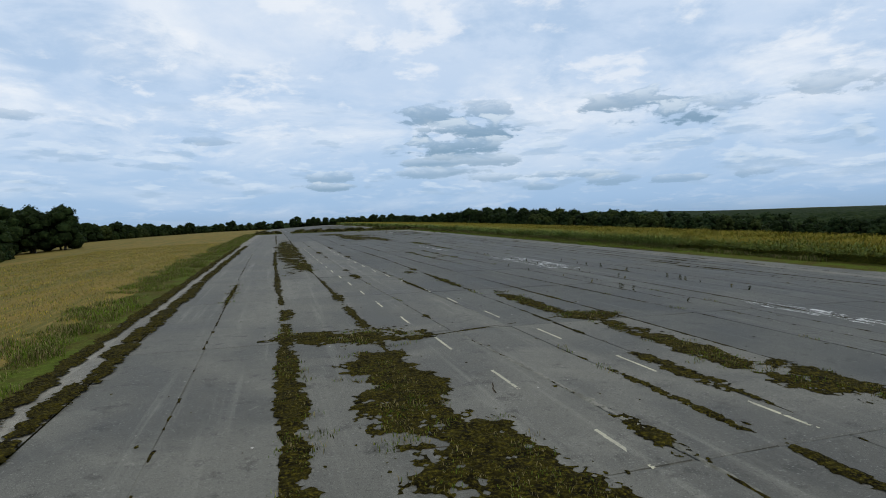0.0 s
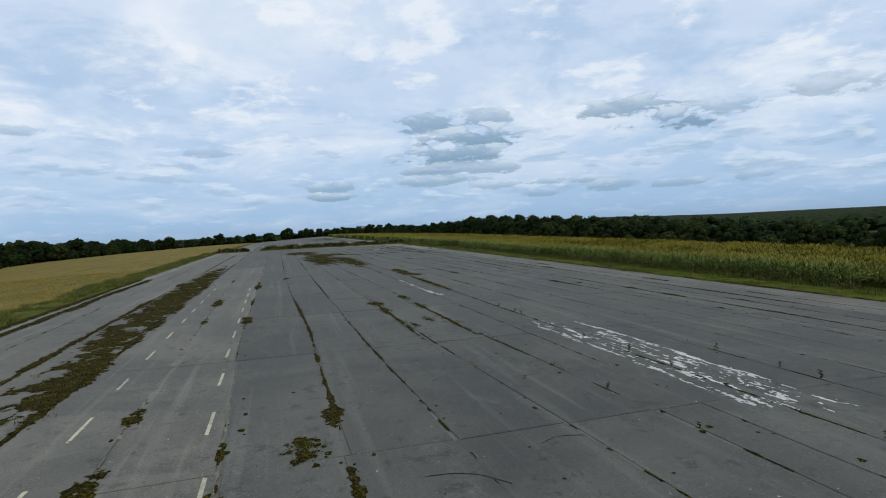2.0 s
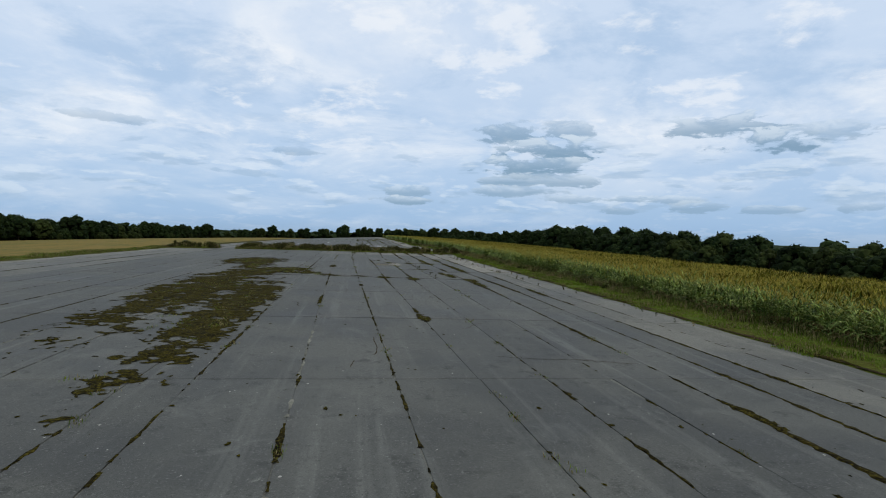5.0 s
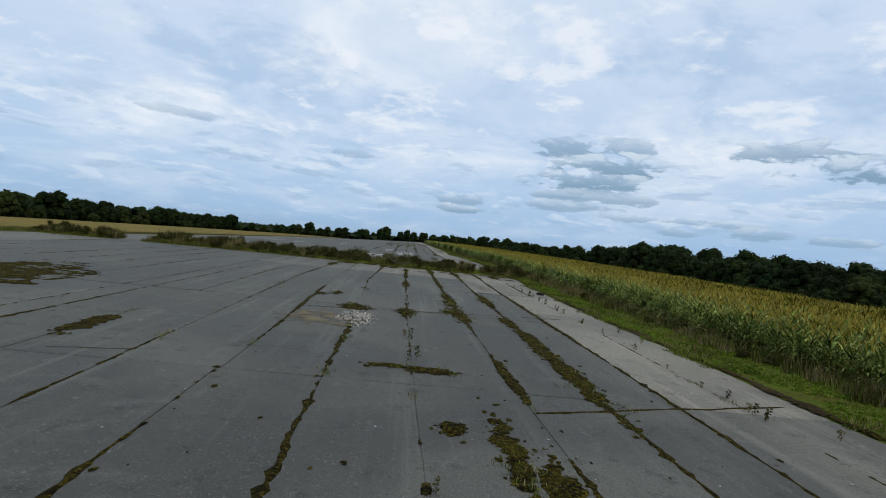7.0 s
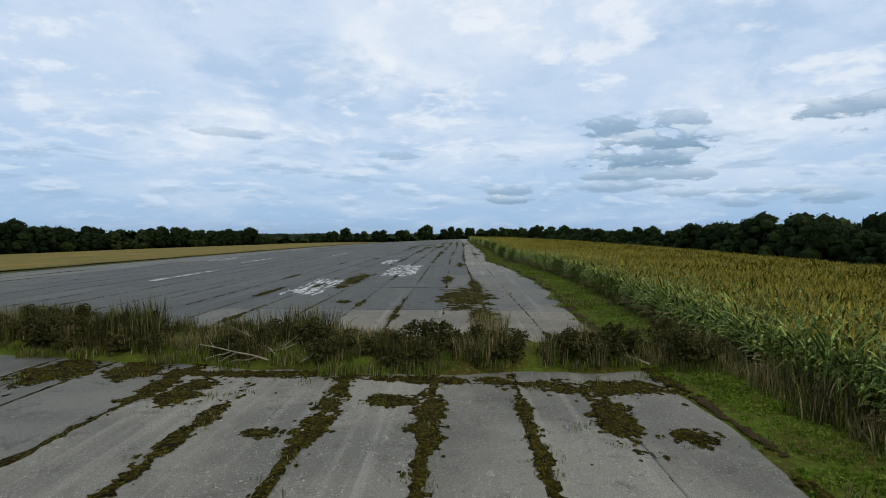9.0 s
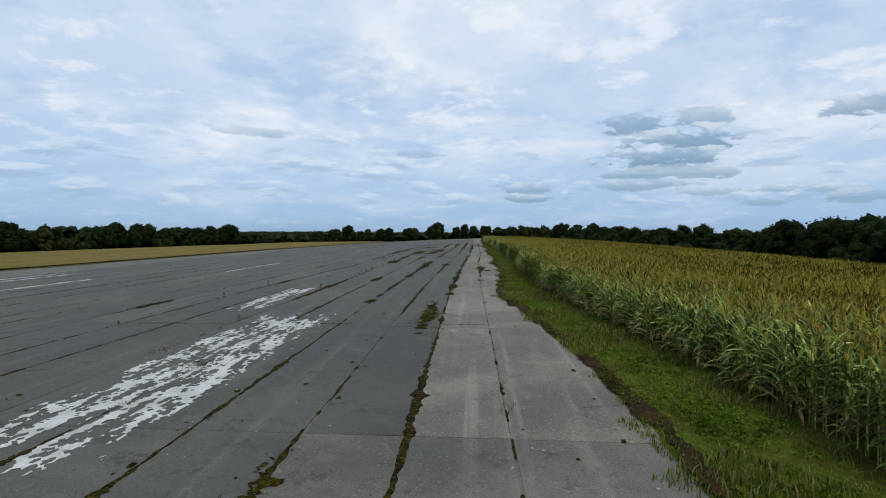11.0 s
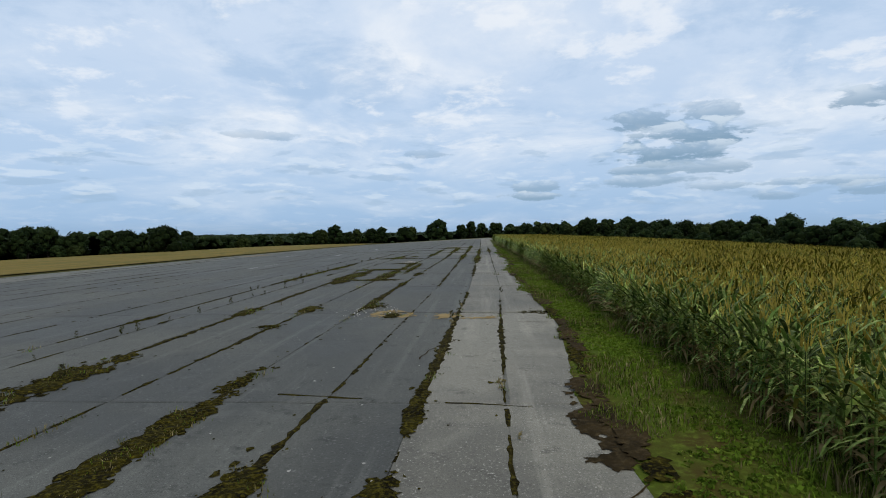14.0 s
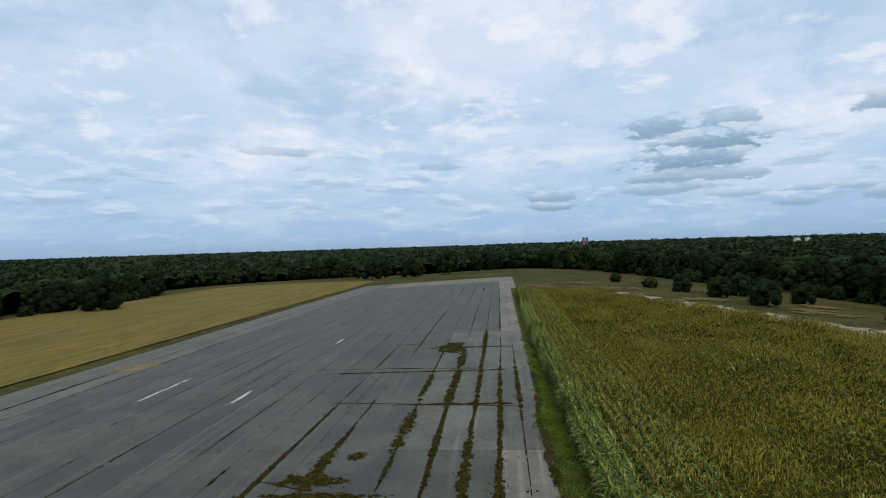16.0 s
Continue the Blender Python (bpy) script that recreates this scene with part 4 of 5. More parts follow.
def on_bank(mesh, x, o, s):
    yy = bank_line(x) + o
    h = max(0, bank_height(x)) * max(0, 1 - (o / 2.8) ** 2)
    ob = new("tall_weeds", mesh)
    ob.parent = bank_weeds
    ob.matrix_basis = pose(x, yy, top(x, yy) + h - 0.05, 0, 0, rng.uniform(0, 360)) @ Matrix.Diagonal((s, s, s * rng.uniform(0.85, 1.2), 1))


for x in np.arange(-63, 4.4, 0.8):
    if bank_height(x) > 0.12:
        clump = n3((0.33 * x, 7.0, 2.0))
        sparse = (0.2 if x > -4.5 else 0.5) if x > -9.5 else 0.95
        for o in (-1.3, -0.2, 0.9):
            if o > -1 and rng.random() > (sparse if o > 0 else 0.4 + 0.6 * sparse):
                continue
            if rng.random() < 0.42 + 0.9 * clump:
                on_bank(tall[0], x + rng.uniform(-.4, .4), o + rng.uniform(-.5, .5), (rng.uniform(0.5, 1.15) + 0.4 * clump) * (1.0 if o < -1 else 0.6 + 0.4 * sparse))
            elif rng.random() < 0.55:
                on_bank(tall[1], x + rng.uniform(-.4, .4), o + rng.uniform(-.5, .5), rng.uniform(0.5, 1.15))
        for o in (-2.2, -1.6, 2.0):
            if rng.random() < (0.7 if o < 0 else 0.7 * sparse):
                on_bank(tall[2], x + rng.uniform(-.4, .4), o + rng.uniform(-.3, .3), rng.uniform(0.4, 1.0))


def branch(bm, a, b, r0, r1, sides=5, kink=0.12, parts=4, rnd=random):
    a, b = Vector(a), Vector(b)
    axis = (b - a).normalized()
    u = axis.orthogonal().normalized()
    v = axis.cross(u)
    rings = []
    for k in range(parts + 1):
        t = k / parts
        c = a.lerp(b, t) + (u * rnd.uniform(-1, 1) + v * rnd.uniform(-1, 1)) * kink * (b - a).length * (0.5 if 0 < k < parts else 0) * 0.5
        r = r0 + (r1 - r0) * t
        rings.append([bm.verts.new(c + u * (r * math.cos(6.2832 * s / sides)) + v * (r * math.sin(6.2832 * s / sides))) for s in range(sides)])
    for lo, hi in zip(rings, rings[1:]):
        for s in range(sides):
            bm.faces.new((lo[s], lo[(s + 1) % sides], hi[(s + 1) % sides], hi[s]))
    bm.faces.new(rings[-1])
    bm.faces.new(rings[0][::-1])


def dead_branch(x, y, z, turn, size, seed):
    r = random.Random(seed)
    base = tagged(new("dead_branch"), "bleached forked dead branch lying in the bank weeds", "branch", "dead branches")
    base.matrix_basis = pose(x, y, z, 0, 0, turn)
    bm = bmesh.new()
    branch(bm, (0, 0, 0.04), (1.5 * size, 0, 0.5 * size), 0.035, 0.014, rnd=r)
    limb = part("limb", bm, M_stick, base)
    for k in range(5):
        t = r.uniform(0.15, 0.9)
        p = Vector((1.5 * size * t, 0, 0.04 + 0.46 * size * t))
        bm = bmesh.new()
        branch(bm, p, p + Vector((r.uniform(-.1, .6), r.uniform(-.6, .6), r.uniform(-.15, .45))) * size, 0.017, 0.006, rnd=r)
        part("twig", bm, M_stick, limb)


for i, (x, o, turn, s) in enumerate(((-13.0, -2.3, 200, 1.0), (-12.6, -2.2, 140, 1.1), (-11.8, -2.4, 60, 0.8), (-13.6, -2.0, 20, 0.9), (-7.9, -2.3, 120, 0.6), (-21.5, -1.9, 160, 0.9),
                                     (-21.0, -1.8, 100, 0.7), (-2.0, -2.2, 40, 0.6), (0.6, -2.4, 150, 0.7), (-3.2, -1.8, 80, 0.9))):
    yy = bank_line(x) + o
    dead_branch(x, yy, top(x, yy) + 0.22, turn, 1.5 * s, 100 + i)


# ---------------------------------------------------------------- trees
def leaf_cloud(name, centres, per, size, seed, mat, flat=0.75):
    """Many small leaf sprays round the clump centres (x, y, z, radius)."""
    r = np.random.RandomState(seed)
    C = np.repeat(np.array(centres, float), per, 0)
    n = len(C)
    d = r.normal(size=(n, 3))
    d /= np.linalg.norm(d, axis=1)[:, None]
    d[:, 2] = np.where(r.rand(n) < 0.45, np.abs(d[:, 2]), d[:, 2])
    p = C[:, :3] + d * (C[:, 3] * r.uniform(0.55, 1.08, n))[:, None] * np.array([1, 1, flat])
    nrm = d + r.normal(scale=0.55, size=(n, 3))
    nrm /= np.linalg.norm(nrm, axis=1)[:, None]
    u = np.cross(nrm, r.normal(size=(n, 3)))
    u /= np.linalg.norm(u, axis=1)[:, None]
    v = np.cross(nrm, u)
    s = (size * r.uniform(0.5, 1.3, n))[:, None]
    V = np.stack([p - u * s, p + v * s * 0.7 + u * s * 0.2, p + u * s, p - v * s * 0.7 - u * s * 0.15], 1).reshape(-1, 3)
    k = np.arange(n) * 4
    me = bpy.data.meshes.new(name)
    me.from_pydata(V.tolist(), [], np.stack([k, k + 1, k + 2, k + 3], 1).tolist())
    me.materials.append(mat)
    me.update()
    return me


def heap(name, centres, per, size, seed, mat, flat=0.75, fine=1):
    """Leaf sprays over a lumpy dense core, so that a crown closes and reads round."""
    me = leaf_cloud(name, centres, per, size, seed, mat, flat)
    n = len(me.vertices)
    verts = np.empty(3 * n)
    me.vertices.foreach_get("co", verts)
    bm = bmesh.new()
    bmesh.ops.create_icosphere(bm, subdivisions=fine, radius=1)
    ball = np.array([v.co[:] for v in bm.verts])
    tri = np.array([[v.index for v in f.verts] for f in bm.faces])
    bm.free()
    r = np.random.RandomState(seed)
    vs, fs = [verts.reshape(-1, 3)], [[4 * k, 4 * k + 1, 4 * k + 2, 4 * k + 3] for k in range(n // 4)]
    for x, y, z, rad in centres:
        vs.append(ball * (rad * r.uniform(0.72, 1.0, len(ball)))[:, None] * np.array([1, 1, flat]) + np.array([x, y, z]))
        fs += (tri + n).tolist()
        n += len(ball)
    out = bpy.data.meshes.new(name)
    out.from_pydata(np.concatenate(vs).tolist(), [], fs)
    out.materials.append(mat)
    out.update()
    return out


def tree(name, h, spread, seed, mat, bare, label, category, leaf=0.34, per=64):
    r = random.Random(seed)
    base = tagged(new(name), label, category, "woodland trees" if name == "tree" else "bushes")
    bm = bmesh.new()
    fork = h * bare
    branch(bm, (0, 0, -0.6), (r.uniform(-.3, .3), r.uniform(-.3, .3), h * 0.78), 0.03 * h, 0.008 * h, 7, 0.06, 6, r)
    centres = []
    for k in range(22):
        a, f = 2.4 * k + r.uniform(-.5, .5), (k + r.random()) / 22
        z = h * (bare + 0.10 + (0.74 - bare) * f)
        reach = spread * math.sqrt(max(0.03, 1 - ((f - 0.30) / 0.78) ** 2)) * r.uniform(0.50, 0.74)
        c = (reach * math.cos(a), reach * math.sin(a), z)
        centres.append((*c, spread * r.uniform(0.32, 0.47)))
        if k < 9:
            branch(bm, (0, 0, max(fork * 0.8, z * 0.62)), c, 0.010 * h, 0.003 * h, 4, 0.15, 3, r)
    centres.append((0, 0, h * 0.84, spread * 0.42))
    part("trunk", bm, M_bark, base)
    crown = new("crown", heap("crown", centres, per, leaf, seed, mat, 0.85))
    crown.parent = base
    return base


kinds = [tree("tree", 12.0, 4.9, 1, M_leaf[0], 0.04, "dense dark green broadleaf tree at the wood's edge", "tree"),
         tree("tree", 13.0, 5.4, 2, M_leaf[1], 0.04, "tall dark green oak with uneven crown", "tree"),
         tree("tree", 10.5, 6.0, 3, M_leaf[0], 0.03, "broad rounded dark green tree", "tree"),
         tree("tree", 11.0, 4.6, 4, M_leaf[2], 0.04, "lighter olive green broadleaf tree", "tree"),
         tree("tree", 12.5, 4.2, 5, M_leaf[1], 0.04, "tall narrow dark green tree", "tree")]
bushes = [tree("bush", 5.6, 3.5, 11, M_leaf[1], 0.0, "rounded green bush on rough grass", "bush", 0.24, 50),
          tree("bush", 4.4, 3.2, 12, M_leaf[2], 0.0, "low spreading olive bush on rough grass", "bush", 0.22, 50)]
used = set()
rng = random.Random(71)


def plant(kind, x, y, s, sink=0.2):
    m = pose(x, y, top(x, y) - sink, 0, 0, rng.uniform(0, 360))
    if kind not in used:
        used.add(kind)
        ob = kind
        ob.matrix_basis = m @ Matrix.Diagonal((s, s, s * rng.uniform(0.92, 1.08), 1))
    else:
        ob = copy_thing(kind, m)
        ob.scale = (s, s, s * rng.uniform(0.92, 1.08))


WOOD_Y, WOOD_X = [-40, 60, 200, 300, 350, 395, 412, 480, 560, 690, 800], [88, 88, 82, 80, 78, 75, 100, 110, 90, 36, 20]


def wood_scale(y):
    """The right-hand wood is low near the start and tall halfway along."""
    return float(np.interp(y, [0, 120, 200, 260, 420, 600], [0.58, 0.66, 0.92, 1.1, 1.2, 1.1]))


y = -30.0
while y < 770:
    x = float(np.interp(y, WOOD_Y, WOOD_X))
    plant(rng.choice(kinds), x + rng.uniform(-4, 5), y, rng.uniform(0.66, 0.92) * wood_scale(y))
    if rng.random() < 0.6:
        plant(rng.choice(kinds), x + rng.uniform(8, 15), y + 3, rng.uniform(0.8, 1.05) * wood_scale(y))
    if rng.random() < 0.6:
        plant(rng.choice(bushes), x - rng.uniform(2, 5), y + 2, rng.uniform(0.6, 1.0))
    y += rng.uniform(5.5, 8.5)
LWOOD_Y, LWOOD_X = [60, 100, 140, 200, 300, 450, 515, 560, 640], [-112, -110, -120, -142, -152, -152, -150, -152, -172]
y = 84.0
while y < 620:
    plant(rng.choice(kinds), float(np.interp(y, LWOOD_Y, LWOOD_X)) + rng.uniform(-4, 4), y, rng.uniform(0.66, 0.95))
    if rng.random() < 0.6:
        plant(rng.choice(bushes), float(np.interp(y, LWOOD_Y, LWOOD_X)) + rng.uniform(3, 6), y + 3, rng.uniform(0.6, 1.0))
    y += rng.uniform(6, 9.5)
for x, y, k, s in ((-128, 530, 2, 1.02), (-146, 534, 2, 1.0), (-137, 540, 1, 0.8), (-152, 542, 0, 0.8), (-165, 548, 3, 0.75), (-118, 193, 1, 1.1), (-124, 187, 0, 1.2), (-131, 181, 1, 1.2), (-122, 202, 2, 1.05), (-128, 196, 1, 1.15), (-136, 190, 0, 1.2), (-138, 176, 2, 1.2),
                   (82, 369, 1, 1.1), (76, 384, 2, 1.1), (74, 396, 0, 1.0), (88, 388, 1, 1.1), (92, 376, 4, 1.1), (86, 356, 2, 1.1), (80, 402, 3, 0.9)):
    plant(kinds[k], x, y, s)
for x in np.arange(-190, 30, 9):
    plant(rng.choice(kinds), x + rng.uniform(-4, 4), 690 + 25 * math.sin(x / 31) + rng.uniform(-12, 20), rng.uniform(0.75, 1.1))
for x, y, k, s in ((58, 503, 0, 1.15), (71, 512, 0, 0.9), (55, 522, 0, 1.0), (50, 536, 0, 0.9), (70, 476, 0, 1.0), (80, 482, 1, 0.9), (64, 530, 0, 1.0), (44, 548, 1, 0.8), (90, 500, 1, 0.9), (38, 570, 1, 0.7), (84, 455, 0, 0.9)):
    plant(bushes[k], x, y, s)

# unbroken canopy of the woods further off
ring = [150.0]
while ring[-1] < 4400:
    ring.append(ring[-1] * 1.0125 + 1.2)
aa = np.linspace(-1.45, 1.45, 560)
RR, AA = np.meshgrid(np.array(ring), aa, indexing="ij")
CX, CY = RR * np.sin(AA) - 20, 250 + RR * np.cos(AA)
hump = np.array([1.25 * abs(n3((0.075 * a, 0.075 * b, 2.0))) + 0.5 * abs(n3((0.19 * a, 0.19 * b, 5.0))) for a, b in zip(CX.ravel(), CY.ravel())]).reshape(CX.shape)
CZ = land(CX, CY) + 8.6 - 7.5 * hump - 4.5 * np.clip((240 - CY) / 140, 0, 1) * (CX > 0) - 4 * np.clip((np.degrees(np.arctan2(CX, CY - 60)) - 34) / 12, 0, 1)
keep_l, keep_r = np.interp(CY, [60, 100, 140, 200, 300, 450, 515, 560, 640, 720], [-120, -118, -128, -150, -160, -160, -158, -160, -180, -182]), np.interp(CY, [-40, 60, 200, 300, 420, 480, 560, 690, 730], [102, 102, 96, 94, 98, 112, 100, 50, 46])
woods = ((CX < keep_l) | (CX > keep_r) | (CY > 735)) & (CY > 60)
n = len(aa)
fs = [(i * n + j, i * n + j + 1, (i + 1) * n + j + 1, (i + 1) * n + j) for i in range(len(ring) - 1) for j in range(n - 1) if woods[i, j] and woods[i + 1, j] and woods[i, j + 1] and woods[i + 1, j + 1]]
canopy = link_mesh("wood_canopy", np.stack([CX.ravel(), CY.ravel(), CZ.ravel()], 1), fs, [M_canopy], None)
tagged(canopy, "closed dark green treetops of distant woods", "woodland", kind="stuff")

# woods further off, joined
rr = np.random.RandomState(9)
centres = []


def wood(count, pick, lo, hi, clumps):
    made = 0
    while made < count:
        x, y = pick()
        h = rr.uniform(lo, hi) * (wood_scale(y) if x > 0 else 1.0)
        z = top(x, y)
        for _ in range(clumps):
            f = rr.uniform(0.12, 0.9)
            w = 0.36 * h * math.sqrt(max(0.05, 1 - ((f - 0.45) / 0.6) ** 2))
            centres.append((x + rr.uniform(-w, w), y + rr.uniform(-w, w), z + h * f, 0.22 * h))
        made += 1


def right_wood():
    y = rr.uniform(-60, 860)
    return float(np.interp(y, WOOD_Y, WOOD_X)) + 12 + abs(rr.normal()) * 55, y


def left_wood():
    y = rr.uniform(60, 760)
    return float(np.interp(y, LWOOD_Y, LWOOD_X)) - 9 - abs(rr.normal()) * 70, y


wood(480, right_wood, 9, 13, 5)
wood(380, left_wood, 9, 12.5, 5)
wood(460, lambda: (rr.uniform(-420, 420), rr.uniform(715, 1050)), 9, 13, 4)
woodland = new("woodland", heap("woodland", centres, 12, 0.6, 33, M_wood_leaf))
tagged(woodland, "dense dark green woodland behind the fields", "woodland", kind="stuff")
centres = []


def far_wood():
    a, d = rr.uniform(-1.05, 0.68), 1000 + 3300 * rr.rand() ** 1.6
    return d * math.sin(a), 240 + d * math.cos(a)


wood(5200, far_wood, 10, 15, 3)
distant = new("distant_woods", leaf_cloud("distant_woods", [(a, b, c, 1.9 * d) for a, b, c, d in centres], 8, 3.2, 34, M_wood_leaf, 0.55))
tagged(distant, "dark tree-covered country out to the horizon", "woodland", kind="stuff")


# ---------------------------------------------------------------- loose things
def lump(seed):
    r = random.Random(seed)
    bm = bmesh.new()
    bmesh.ops.create_icosphere(bm, subdivisions=1, radius=1)
    for v in bm.verts:
        v.co = v.co * r.uniform(0.65, 1.2)
        v.co.z *= 0.7
    me = bpy.data.meshes.new("stone")
    bm.to_mesh(me)
    bm.free()
    me.materials.append(M_stone)
    return me


lumps = [lump(s) for s in range(6)]


def rubble(cx, cy, rx, ry, count, big, seed):
    r = random.Random(seed)
    base = tagged(new("rubble_heap"), "scattered heap of pale broken concrete on the runway", "rubble", "rubble heaps")
    base.matrix_basis = pose(cx, cy, top(cx, cy))
    for _ in range(count):
        a, d = r.uniform(0, 6.2832), r.random() ** 0.7
        x, y, s = rx * d * math.cos(a), ry * d * math.sin(a), big * r.uniform(0.3, 1.0) * (1.1 - 0.5 * d)
        st = new("stone", r.choice(lumps))
        st.parent = base
        st.matrix_basis = pose(x, y, 0.35 * s + 0.10 * max(0, 1 - d) * r.random() + top(cx + x, cy + y) - top(cx, cy), r.uniform(0, 50), r.uniform(0, 50), r.uniform(0, 360)) @ Matrix.Diagonal((s, s * r.uniform(.6, 1), s * .8, 1))


tagged(blotch("sand_stain", M_dust_far, -5.7, 207.2, 0.75, 2.6, 340.0, 0.05, 1.6, 2.6, 0.004, 0.011, 0.35), "thin pale dust washed over a slab", "sand", "sand spills", "stuff")
rubble(-15.4, 183.4, 1.0, 2.4, 210, 0.125, 1)
rubble(-8.4, 348.9, 1.8, 2.0, 90, 0.08, 2)
rubble(-12.0, 391.5, 1.3, 1.6, 50, 0.15, 3)
for i, (cx, cy, rx, ry) in enumerate(((-17.0, 182.6, 1.8, 2.0), (-7.2, 348.2, 1.1, 1.1), (-4.5, 347.4, 1.0, 0.7), (-3.0, 347.0, 0.9, 0.5), (-53, 440, 3.0, 4.0))):
    tagged(blotch("sand_stain", M_sand if cy > 300 else M_wash, cx, cy, rx, ry, 300 + 2.7 * i, 0.055, 1.9, 1.3, 0.012, 0.012, 0.42), "thin spill of orange sand on the paving", "sand", "sand spills", "stuff")


tagged(blotch("soil_patch", M_soil, -0.35, 333.4, 0.75, 2.0, 355.0, 0.08, 1.0, 1.0, 0.04, 0.012), "dark brown soil washed over the paved edge", "soil", kind="stuff")


# small marks: moss spots, grit and hair cracks on the paving
def specks(name, mat, count, lo, hi, seed, zone, lift, label, category):
    r = random.Random(seed)
    vs, fs = [], []
    for _ in range(count):
        x, y = zone(r)
        s, k, n = lo + (hi - lo) * r.random() ** 3, r.randint(5, 8), len(vs)
        z = top(x, y) + lift
        turn = r.uniform(0, 6.28)
        for q in range(k):
            a, d = turn + 6.2832 * q / k, s * r.uniform(0.35, 1.0)
            vs.append((x + d * math.cos(a), y + 1.5 * d * math.sin(a), z))
        vs.append((x, y, z + 0.12 * s))
        fs += [(n + q, n + (q + 1) % k, n + k) for q in range(k)]
    return tagged(link_mesh(name, vs, fs, [mat], None), label, category, kind="stuff")


def near_joint(r):
    y = r.uniform(0, 460)
    return joint_x(r.choice(BAYS), y) + r.gauss(0, 0.35), y


def near_path(r):
    y = r.uniform(5, 440)
    return min(0.3, max(LEFT + 1, float(np.interp(y, [0, 75, 150, 250, 440], [-46, -28, -14, -7, -8])) + r.gauss(0, 7))), y


specks("moss_spots", M_moss, 3600, 0.02, 0.16, 1, near_joint, 0.011, "small dark moss spots beside the joints", "moss")
specks("moss_spots", M_moss, 1500, 0.02, 0.13, 2, near_path, 0.011, "small dark moss spots on the paving", "moss")


def round_moss(r):
    cx, cy, rx, ry = r.choice(MOSS)
    a, d = r.uniform(0, 6.2832), r.uniform(0.75, 1.45)
    return cx + rx * d * math.cos(a), cy + ry * d * math.sin(a)


specks("moss_spots", M_moss, 5200, 0.02, 0.15, 4, round_moss, 0.011, "moss crumbs fringing the larger patches", "moss")
specks("loose_grit", M_stone, 4200, 0.01, 0.05, 5, near_joint, 0.012, "pale crumbs of broken joint edges", "grit")
specks("loose_grit", M_stone, 2600, 0.012, 0.06, 3, near_path, 0.011, "pale loose chips on the paving", "grit")


def crack(x, y, heading, length, width, seed):
    vs, fs = [], []
    for k in range(int(length / 0.18)):
        heading += 0.55 * n3((0.9 * k, seed, 2.0))
        x, y = x + 0.18 * math.sin(heading), y + 0.18 * math.cos(heading)
        w = width * (0.6 + abs(n3((0.7 * k, seed, 4.0))) * 2)
        z = top(x, y) + 0.010
        c, s = math.cos(heading), math.sin(heading)
        vs += [(x - c * w, y + s * w, z), (x + c * w, y - s * w, z)]
    fs = [(2 * k, 2 * k + 1, 2 * k + 3, 2 * k + 2) for k in range(len(vs) // 2 - 1)]
    return tagged(link_mesh("crack", vs, fs, [M_soil], None), "dark hairline crack wandering across a slab", "crack", "cracks", "structure")


rng = random.Random(52)
for i in range(90):
    x, y = near_path(rng)
    crack(x, y, rng.choice((0, 1.57, 1.2, 0.4, -0.5)) + rng.uniform(-.3, .3), rng.uniform(1.2, 4.5), rng.uniform(0.008, 0.022), 7.7 * i)

# tufts rooted in the moss
tuft = [blade_patch("joint_tuft", 46, 0.34, 0.9, 0.085, 0.008, [M_blade, M_dry, M_weed], s, 200 + i, 0.9) for i, s in enumerate(([0.6, 0.2, 0.2], [0.25, 0.5, 0.25]))]
tufts = tagged(new("joint_grass"), "little grass tufts rooted in mossy joints", "grass", kind="stuff")
spots = []
for x0 in BAYS:
    for _ in range(int(14 + 150 * GROWTH[x0])):
        y = rng.uniform(5, 430)
        if abs(x0 - float(np.interp(y, [0, 75, 150, 250, 440], [-46, -28, -14, -7, -8]))) < 13:
            spots.append((joint_x(x0, y) + rng.uniform(-.08, .08), y, rng.uniform(-25, 25), rng.uniform(0.6, 1.4)))
for cx, cy, rx, ry in MOSS:
    for _ in range(int(min(60, 5 * rx * ry))):
        spots.append((cx + rng.gauss(0, 0.45) * rx, cy + rng.gauss(0, 0.45) * ry, rng.uniform(0, 360), rng.uniform(0.6, 1.5)))
scatter("joint_tuft", tuft[0], spots[::2], tufts)
scatter("joint_tuft", tuft[1], spots[1::2], tufts)

# clover on the verge and dark shrubs on the bank
clover = leaf_cloud("clover", [(rng.uniform(-.7, .7), rng.uniform(-.7, .7), 0.02, 0.13) for _ in range(26)], 15, 0.046, 61, M_blade, 0.5)
for _ in range(620):
    y = rng.uniform(150, 440)
    x = rng.uniform(paved_edge(y) + 0.8, crop_edge(y) - 0.3)
    ob = new("clover", clover)
    ob.parent = grass
    ob.matrix_basis = pose(x, y, top(x, y) + 0.02, 0, 0, rng.uniform(0, 360)) @ Matrix.Diagonal((rng.uniform(.7, 1.2),) * 3 + (1,))
shrub = [leaf_cloud("shrub", [(rng.uniform(-.45, .45), rng.uniform(-.35, .35), rng.uniform(0.1, hh), 0.2) for _ in range(18)], 40, 0.055, 62 + i, mm, 0.9) for i, (hh, mm) in enumerate(((0.85, M_weed), (0.6, M_weed), (0.45, M_weed)))]
